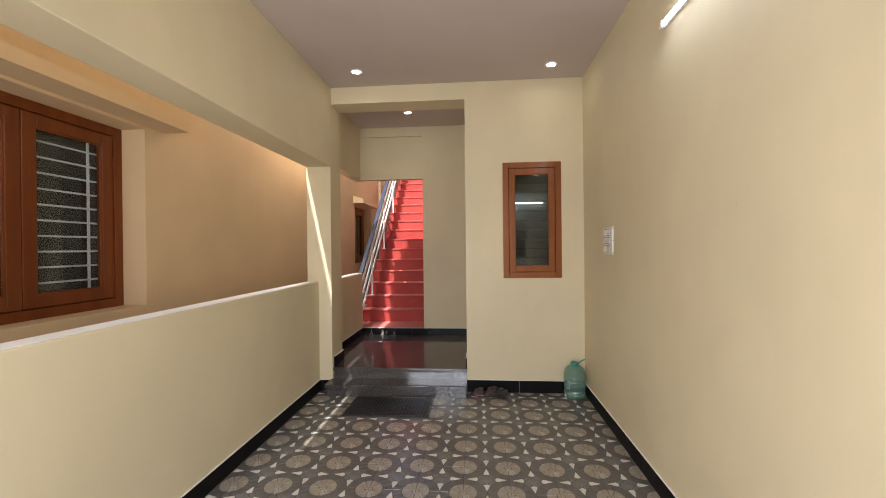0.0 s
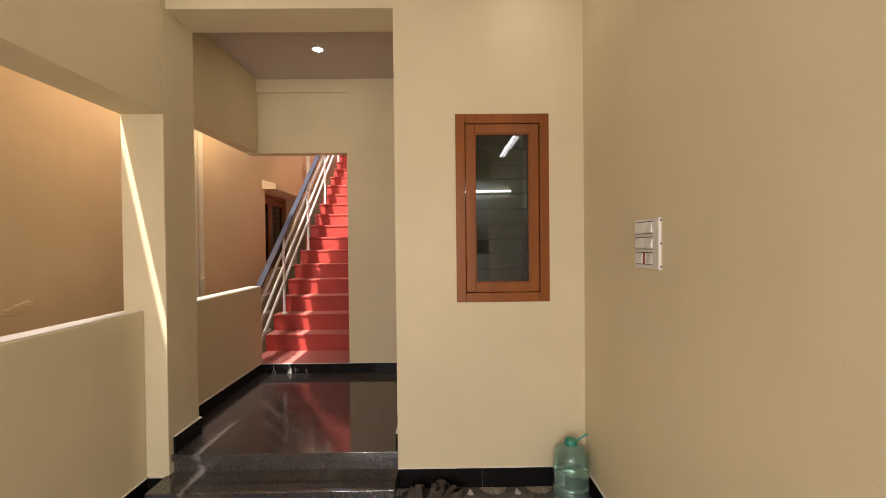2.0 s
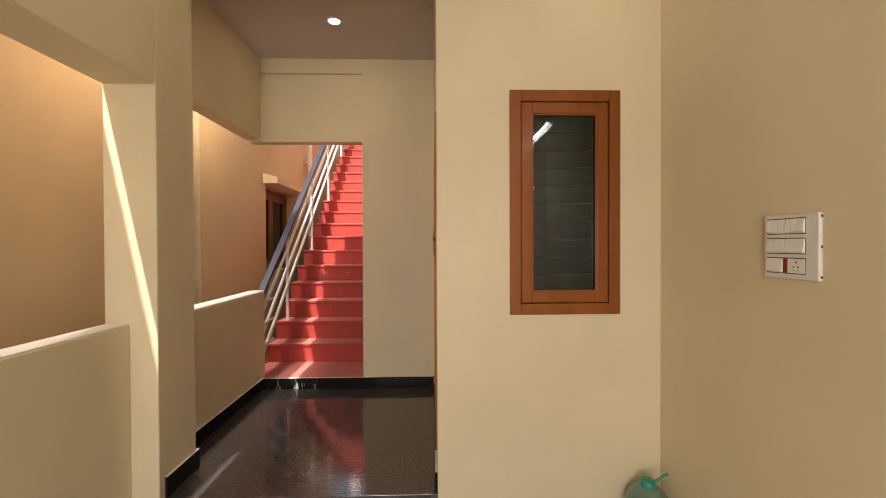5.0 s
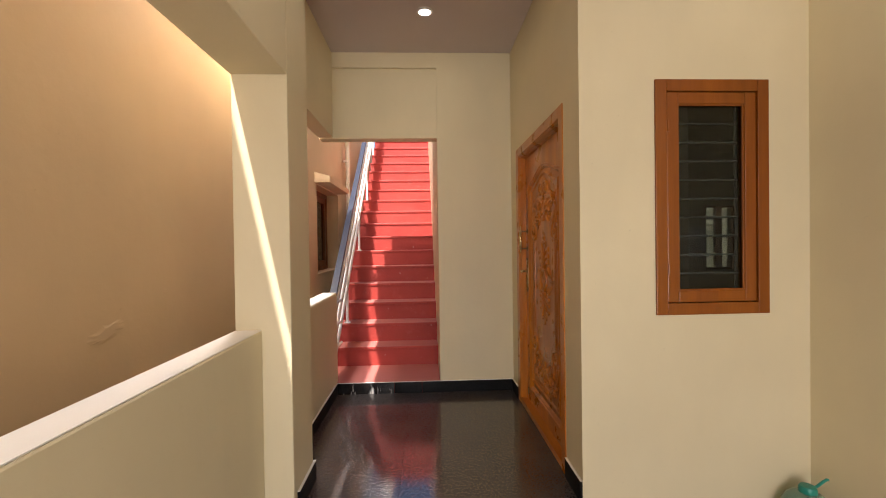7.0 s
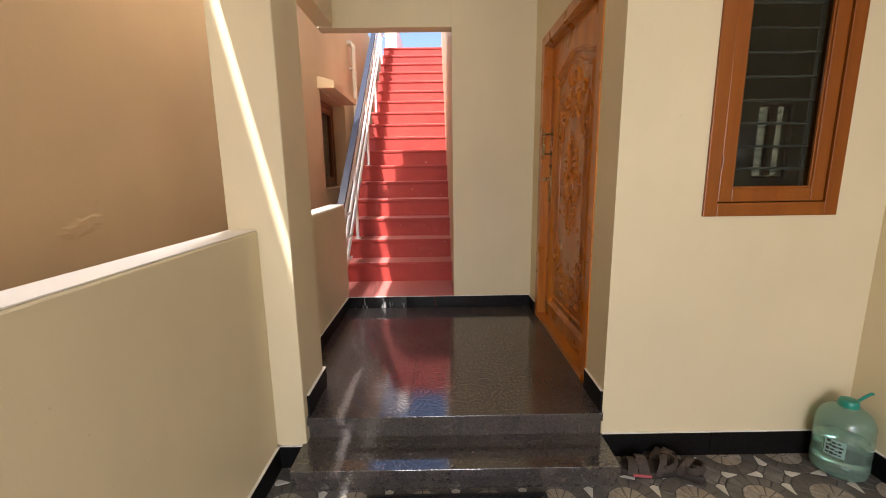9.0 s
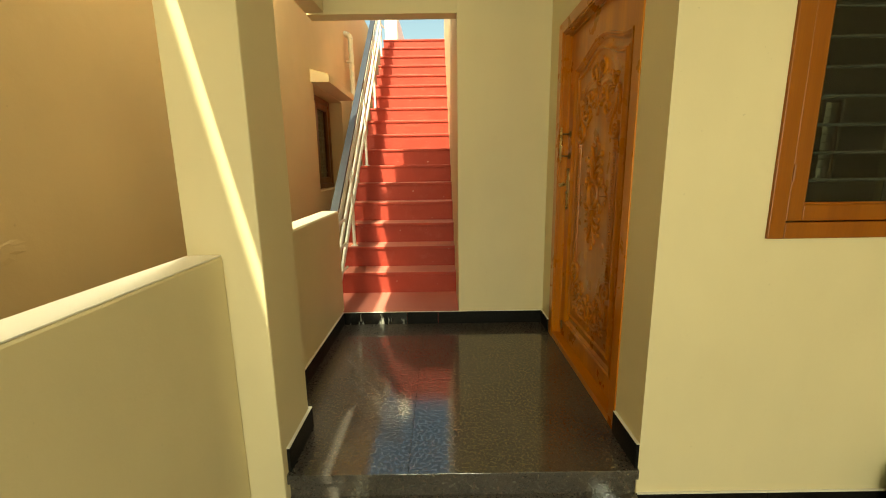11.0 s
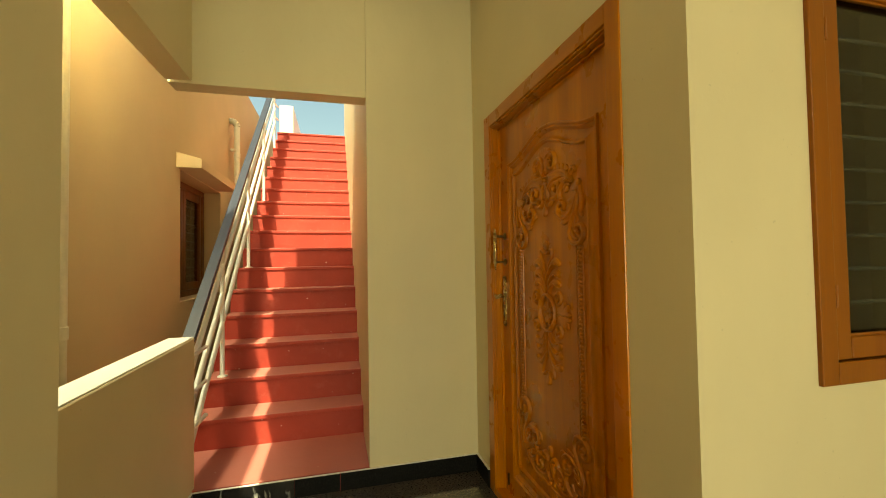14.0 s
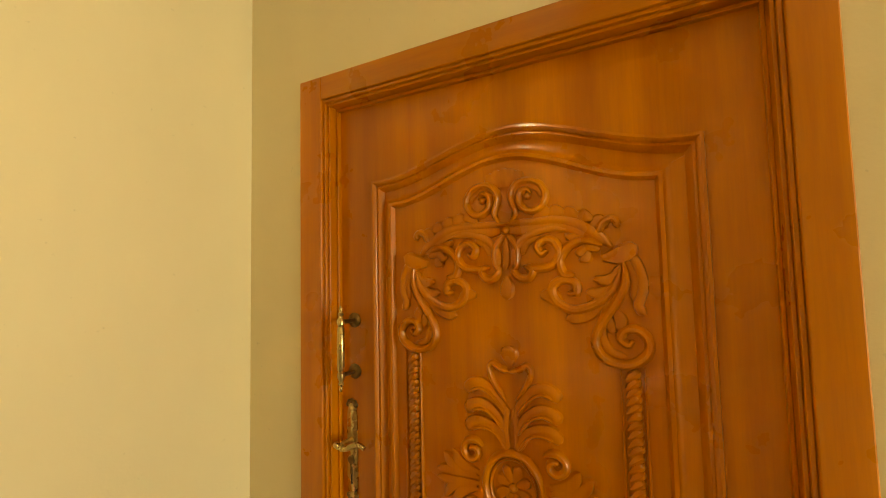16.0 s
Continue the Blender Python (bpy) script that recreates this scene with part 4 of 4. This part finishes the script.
def crest_half(bm, s, f, top):
    """One half of the acanthus crest; s: side, f: maps heights."""
    def P(pts):
        return [(AX + s * a, f(b)) for a, b in pts]

    def band(pts, r0, r1, h):
        ridge(bm, smooth_path(P(pts)), r0, r1, h)

    def leaf_at(a, b, r, h, bend=0.0):
        petal(bm, *P([a, b]), r, h, bend * s)

    # upper volute, rising from the stem and rolling inwards
    if top:
        band([(0.014, 1.925), (0.026, 1.950), (0.016, 1.988), (0.030, 2.014), (0.056, 2.021), (0.084, 2.010), (0.098, 1.982), (0.084, 1.953),
              (0.058, 1.950), (0.038, 1.966), (0.038, 1.992), (0.054, 2.000), (0.066, 1.988)], 0.0062, 0.0060, 0.012)
        band([(0.018, 1.965), (0.028, 2.004), (0.056, 2.012), (0.082, 2.000), (0.088, 1.980)], 0.0085, 0.006, 0.006)
        knob(bm, (AX + s * 0.056, f(1.984)), 0.009, 0.014)
    # arm from the middle to the collar, with its shadowed inner ridge
    band([(0.0, 1.924), (0.06, 1.923), (0.115, 1.924), (0.158, 1.914), (0.196, 1.891), (0.232, 1.858)], 0.006, 0.0085, 0.010)
    band([(0.012, 1.905), (0.07, 1.909), (0.13, 1.911), (0.17, 1.897), (0.212, 1.862)], 0.010, 0.008, 0.006)
    # serrated leaf on the arm, ending in a hooked tip
    for i in range(5):
        u, v = 0.082 + 0.030 * i, 1.938 - 0.0017 * i * i
        leaf_at((u - 0.012, v - 0.010), (u + 0.026, v + 0.010 - 0.003 * i), 0.0125, 0.009, 0.008)
    band([(0.205, 1.885), (0.216, 1.908), (0.234, 1.918), (0.244, 1.908), (0.238, 1.900)], 0.0065, 0.0055, 0.011)
    # collar over the scroll
    leaf_at((0.212, 1.834), (0.282, 1.856), 0.0155, 0.015, -0.006)
    leaf_at((0.246, 1.862), (0.268, 1.830), 0.011, 0.013)
    # outer leaf falling beside the scroll
    band([(0.268, 1.842), (0.284, 1.806), (0.288, 1.768), (0.278, 1.735), (0.290, 1.716)], 0.0075, 0.007, 0.010)
    band([(0.262, 1.832), (0.274, 1.790), (0.270, 1.745)], 0.008, 0.005, 0.007)
    # long stem into the lower spiral
    band([(0.252, 1.828), (0.255, 1.786), (0.236, 1.742), (0.208, 1.700), (0.192, 1.656), (0.212, 1.622), (0.255, 1.614), (0.288, 1.634),
          (0.294, 1.662), (0.278, 1.684), (0.252, 1.684), (0.242, 1.666), (0.256, 1.654), (0.266, 1.664)], 0.0075, 0.0068, 0.012)
    band([(0.240, 1.775), (0.218, 1.728), (0.206, 1.678), (0.220, 1.640), (0.252, 1.630)], 0.007, 0.006, 0.006)
    leaf_at((0.232, 1.728), (0.242, 1.682), 0.0105, 0.010, 0.006)
    leaf_at((0.222, 1.712), (0.226, 1.674), 0.008, 0.008)
    # inner acanthus hook
    band([(0.248, 1.812), (0.230, 1.768), (0.190, 1.734), (0.146, 1.724), (0.112, 1.744), (0.106, 1.772), (0.128, 1.789), (0.154, 1.782), (0.156, 1.762), (0.138, 1.760)], 0.0075, 0.0078, 0.011)
    band([(0.226, 1.758), (0.186, 1.722), (0.150, 1.712)], 0.009, 0.009, 0.006)
    leaf_at((0.128, 1.730), (0.078, 1.760), 0.0125, 0.009, -0.008)
    leaf_at((0.212, 1.734), (0.132, 1.702), 0.0110, 0.009, 0.006)
    leaf_at((0.246, 1.806), (0.192, 1.788), 0.0095, 0.011, 0.010)
    leaf_at((0.238, 1.782), (0.176, 1.760), 0.0100, 0.011, 0.010)
    leaf_at((0.250, 1.820), (0.232, 1.790), 0.007, 0.008)
    # hanging crescent under the arm
    band([(0.214, 1.862), (0.176, 1.874), (0.144, 1.862), (0.124, 1.832), (0.132, 1.802), (0.156, 1.800)], 0.0068, 0.0075, 0.011)
    band([(0.210, 1.854), (0.180, 1.858), (0.162, 1.840)], 0.006, 0.0075, 0.009)
    leaf_at((0.186, 1.856), (0.168, 1.826), 0.0085, 0.009, 0.006)
    leaf_at((0.172, 1.884), (0.136, 1.888), 0.007, 0.009, 0.004)
    # inner volute below the arm
    band([(0.022, 1.816), (0.024, 1.858), (0.050, 1.889), (0.098, 1.904), (0.140, 1.900)], 0.008, 0.005, 0.009)
    band([(0.040, 1.822), (0.072, 1.816), (0.108, 1.822), (0.124, 1.848), (0.114, 1.874), (0.092, 1.880), (0.076, 1.866), (0.084, 1.850), (0.098, 1.856)], 0.0068, 0.0068, 0.012)
    band([(0.036, 1.850), (0.050, 1.874), (0.078, 1.888)], 0.007, 0.005, 0.006)
    # middle curl beside the drop
    band([(0.006, 1.898), (0.026, 1.866), (0.026, 1.828), (0.012, 1.806)], 0.006, 0.0055, 0.010)
    band([(0.014, 1.816), (0.030, 1.796), (0.052, 1.794), (0.062, 1.812), (0.046, 1.822)], 0.0070, 0.0070, 0.012)


def crest(name, f, top):
    bm = bmesh.new()
    for s in (1, -1):
        crest_half(bm, s, f, top)
    for k in range(-2, 3):
        petal(bm, (AX + 0.005 * k, f(2.012 if top else 1.90)), (AX + 0.023 * k, f((2.058 if top else 1.975) - 0.0035 * k * k)), 0.0115, 0.009)
    knob(bm, (AX, f(1.908)), 0.010, 0.016)
    petal(bm, (AX, f(1.892)), (AX, f(1.815)), 0.0075, 0.008)
    petal(bm, (AX, f(1.800)), (AX, f(1.744)), 0.0125, 0.014)
    dput(name, bm, TEAK, leaf, "carved acanthus scrolls", True)


crest("crest_carving", lambda v: v, True)
crest("foot_carving", lambda v: 2.475 - v, False)


# central rosette with palm leaves above and below
bm = bmesh.new()
MV = 1.316
ridge(bm, [Vector((AX + 0.066 * math.cos(a), MV + 0.078 * math.sin(a))) for a in [2 * math.pi * i / 40 for i in range(41)]], 0.0062, 0.0062, 0.014)
ridge(bm, [Vector((AX + 0.054 * math.cos(a), MV + 0.065 * math.sin(a))) for a in [2 * math.pi * i / 36 for i in range(37)]], 0.003, 0.003, 0.007)
for i in range(8):
    a = math.pi / 8 + i * math.pi / 4
    petal(bm, (AX + 0.010 * math.cos(a), MV + 0.012 * math.sin(a)), (AX + 0.044 * math.cos(a), MV + 0.054 * math.sin(a)), 0.0095, 0.008)
knob(bm, (AX, MV), 0.010, 0.012)
dput("rosette", bm, TEAK, leaf, "carved oval flower rosette", True)
for fl in (1, -1):
    bm = bmesh.new()

    def V(dv):
        return MV + fl * dv
    for s in (1, -1):
        # three broad drooping leaves, each with a raised rib
        for k, (b0, b1) in enumerate(((0.160, 0.228), (0.115, 0.180), (0.080, 0.138))):
            path = smooth_path([(AX + s * a, V(b)) for a, b in ((0.010, b0), (0.034, b0 + 0.042), (0.066, b1), (0.094, b1 - 0.003), (0.110, b1 - 0.022))])
            ridge(bm, path, 0.0075, 0.0120, 0.009)
            ridge(bm, smooth_path([(AX + s * a, V(b)) for a, b in ((0.016, b0 + 0.006), (0.040, b0 + 0.038), (0.070, b1 - 0.010), (0.098, b1 - 0.018))]), 0.003, 0.004, 0.0125)
        # scrolled bud at the top
        ridge(bm, smooth_path([(AX + s * a, V(b)) for a, b in ((0.0, 0.262), (0.022, 0.268), (0.040, 0.280), (0.050, 0.268), (0.040, 0.236), (0.012, 0.196))]), 0.0055, 0.0045, 0.010)
        ridge(bm, smooth_path([(AX + s * a, V(b)) for a, b in ((0.008, 0.180), (0.014, 0.13), (0.010, 0.085))]), 0.006, 0.005, 0.007)
        # curl at the shoulder of the oval
        pts = [Vector((AX + s * p.x, V(p.y))) for p in spiral((0.098, 0.066), 0.030, 2.6, 1.4, -1)]
        ridge(bm, pts, 0.0072, 0.005, 0.011)
        # side leaves
        for (a0, b0, a1, b1, r, bend) in ((0.085, 0.020, 0.150, 0.062, 0.012, -0.014), (0.090, 0.014, 0.176, 0.052, 0.012, -0.018), (0.084, 0.006, 0.196, 0.010, 0.010, 0.004)):
            petal(bm, (AX + s * a0, V(b0)), (AX + s * a1, V(b1)), r, 0.010, bend * s * fl)
    petal(bm, (AX, V(0.276)), (AX, V(0.322)), 0.0155, 0.013)
    dput("palm_leaf_carving", bm, TEAK, leaf, "carved palm leaves", True)

# twisted rope mouldings
for u in (AX - 0.261, AX + 0.261):
    bm = bmesh.new()
    v = 0.865
    while v < 1.605:
        petal(bm, (u - 0.0135, v - 0.010), (u + 0.0135, v + 0.012), 0.0076, 0.015, 0.0, PW + 0.001)
        v += 0.0165
    for du in (-0.022, 0.022):
        ridge(bm, [Vector((u + du, 0.86)), Vector((u + du, 1.2)), Vector((u + du, 1.61))], 0.0035, 0.0035, 0.007)
    dput("rope_moulding", bm, TEAK, leaf, "twisted rope moulding", True)

# brass pull handle
pull = dput("pull_handle", lathe(bmesh.new(), [(0.003, 1.500), (0.006, 1.506), (0.004, 1.513), (0.008, 1.519), (0.005, 1.527), (0.010, 1.536), (0.010, 1.548), (0.006, 1.553), (0.0095, 1.558),
            (0.0105, 1.615), (0.0095, 1.668), (0.006, 1.673), (0.010, 1.678), (0.010, 1.690), (0.005, 1.698), (0.008, 1.706), (0.004, 1.712), (0.006, 1.719), (0.003, 1.727)], 20,
            Matrix(((1, 0, 0, 0.046), (0, 0, 1, 0), (0, -1, 0, 0.060), (0, 0, 0, 1)))), BRASS, leaf, "antique brass pull handle", True)
for v in (1.542, 1.684):
    bm = rod(bmesh.new(), (0.046, v, 0.0), (0.046, v, 0.056), 0.006, 12)
    bm2 = lathe(bm, [(0.020, 0.0), (0.021, 0.003), (0.015, 0.007), (0.008, 0.010)], 20, Matrix.Translation((0.046, v, 0)))
    dput("handle_mount", bm2, BRASS_DARK, leaf, "round brass mount", True)
# lever lock on its ornate plate
bm = bmesh.new()
pl = []
for i in range(36):
    a = 2 * math.pi * i / 36
    w = 0.0175 + 0.0035 * max(0, math.cos(4 * a)) * abs(math.sin(a))
    sv = math.sin(a)
    hv = 0.118 * math.copysign(abs(sv) ** 0.35, sv)
    cu = math.copysign(min(1, abs(math.cos(a)) ** 0.35), math.cos(a))
    pl.append((0.035 + w * cu, 1.326 + hv + 0.014 * (abs(sv) > 0.96) * math.copysign(1, sv)))
loops(bm, [(pl, 0.0), (pl, 0.004), ([(0.035 + (p[0] - 0.035) * 0.75, 1.326 + (p[1] - 1.326) * 0.95) for p in pl], 0.007)])
plate = dput("lock_plate", bm, BRASS, leaf, "ornate antique brass lock plate", True)
for v in (1.449, 1.203):
    bm = bmesh.new()
    for k in range(5):
        a = math.pi * k / 4 * (1 if v > 1.3 else -1)
        g = bmesh.ops.create_uvsphere(bm, u_segments=10, v_segments=6, radius=0.0075)
        for q in g["verts"]:
            q.co = Vector((0.035 + 0.013 * math.cos(a) + q.co.x, v + 0.010 * math.sin(a) + q.co.y, 0.004 + q.co.z * 0.7))
    dput("plate_finial", bm, BRASS_DARK, plate, "dark cast brass leaf finial", True)
bm = rod(bmesh.new(), (0.035, 1.354, 0.004), (0.035, 1.354, 0.048), 0.009, 14)
prev = Vector((0.014, 1.356, 0.050))
for i in range(1, 9):
    t = i / 8
    q = Vector((0.014 + 0.100 * t, 1.356 - 0.010 * math.sin(t * 6.0), 0.050))
    rod(bm, prev, q, 0.0085 - 0.002 * t, 10)
    prev = q
dput("lever", bm, BRASS, plate, "brass lever handle", True)
bm = lathe(bmesh.new(), [(0.011, 0.006), (0.011, 0.010), (0.007, 0.011)], 16, Matrix.Translation((0.035, 1.300, 0)))
box(bm, 0.031, 0.039, 1.262, 1.288, 0.006, 0.010, 0.001)
dput("keyhole_cover", bm, BRASS_DARK, plate, smooth=True)
bm = bmesh.new()
box(bm, 0.033, 0.037, 1.236, 1.262, 0.0062, 0.0085)
dput("keyhole", bm, DARK, plate)
# small bolt near the foot of the leaf
bm = rod(bmesh.new(), (0.045, 0.33, 0.006), (0.045, 0.39, 0.006), 0.006, 10)
dput("foot_bolt", bm, BRASS_DARK, leaf, "small brass bolt", True)


# ---- floor tiles ----
def tile_mesh():
    """One square tile: a quarter rosette in each corner and a star in the middle, pieces set in dark joints."""
    me = bpy.data.meshes.new("tile")
    vs, fs, ms = [], [], []
    h, g = 0.15, 0.0012

    def piece(pts, mat, top=0.0, drop=0.0025):
        c = Vector((sum(p[0] for p in pts) / len(pts), sum(p[1] for p in pts) / len(pts)))
        n0 = len(vs)
        for p in pts:
            q = c + (Vector(p) - c) * 0.925
            vs.append((q.x, q.y, top))
        for p in pts:
            vs.append((p[0], p[1], top - drop))
        n = len(pts)
        fs.append(tuple(range(n0, n0 + n)))
        ms.append(mat)
        for i in range(n):
            j = (i + 1) % n
            fs.append((n0 + i, n0 + n + i, n0 + n + j, n0 + j))
            ms.append(mat)
    vs += [(-h + g, -h + g, -0.0024), (h - g, -h + g, -0.0024), (h - g, h - g, -0.0024), (-h + g, h - g, -0.0024)]
    fs.append((0, 1, 2, 3))
    ms.append(4)
    for q in range(4):
        cx, cy = ((-h, -h), (h, -h), (h, h), (-h, h))[q]
        a0 = q * math.pi / 2

        def pol(r, a):
            return (cx + r * math.cos(a0 + a), cy + r * math.sin(a0 + a))
        s = math.pi / 2
        piece([(cx * 0.992, cy * 0.992), pol(0.024, 0.03), pol(0.024, s / 2), pol(0.024, s - 0.03)], 0)
        for k in range(3):
            u, v = s * k / 3 + 0.022, s * (k + 1) / 3 - 0.022
            piece([pol(0.027, u + 0.02), pol(0.086, u), pol(0.0875, (u + v) / 2), pol(0.086, v), pol(0.027, v - 0.02)], 0)
        for k in range(4):
            u, v = s * k / 4 + 0.012, s * (k + 1) / 4 - 0.012
            piece([pol(0.0905, u), pol(0.1475, u), pol(0.148, (u + v) / 2), pol(0.1475, v), pol(0.0905, v)], 1)
        ca, sa = math.cos(a0), math.sin(a0)

        def rot(x, y):
            return (x * ca - y * sa, x * sa + y * ca)
        piece([rot(0.056, -0.004), rot(0.066, -0.0215), rot(0.128, -0.001), rot(0.128, 0.001), rot(0.066, 0.0215), rot(0.056, 0.004)], 3, 0.0004)
        piece([rot(0.053, 0.007), rot(0.062, 0.024), rot(0.043, 0.043), rot(0.024, 0.062), rot(0.007, 0.053), rot(0.026, 0.026)], 2)
    piece([(0.050, 0), (0.024, 0.024), (0, 0.050), (-0.024, 0.024), (-0.050, 0), (-0.024, -0.024), (0, -0.050), (0.024, -0.024)], 2)
    me.from_pydata(vs, [], fs)
    for m in (STONE_TAN, STONE_DARK, STONE_GREY, STONE_WHITE, GROUT):
        me.materials.append(m)
    me.polygons.foreach_set("material_index", ms)
    me.update()
    return me


TILE = tile_mesh()
cut = bmesh.new()
cut.from_mesh(TILE)
bmesh.ops.bisect_plane(cut, geom=cut.verts[:] + cut.edges[:] + cut.faces[:], plane_co=(0.035, 0, 0), plane_no=(1, 0, 0), clear_inner=True)
EDGE = TILE.copy()
cut.to_mesh(EDGE)
cut.free()
floor_ob = bpy.data.objects["floor"]
for j in range(22):
    y = 4.29 - 0.3 * j
    if y < FRONT + 0.1:
        break
    for i in range(10):
        ob = new("tile", TILE if i else EDGE)
        ob.location = (-1.72 + 0.3 * i, y, -0.0005 * ((i * 7 + j * 3) % 3))
        ob.parent = floor_ob
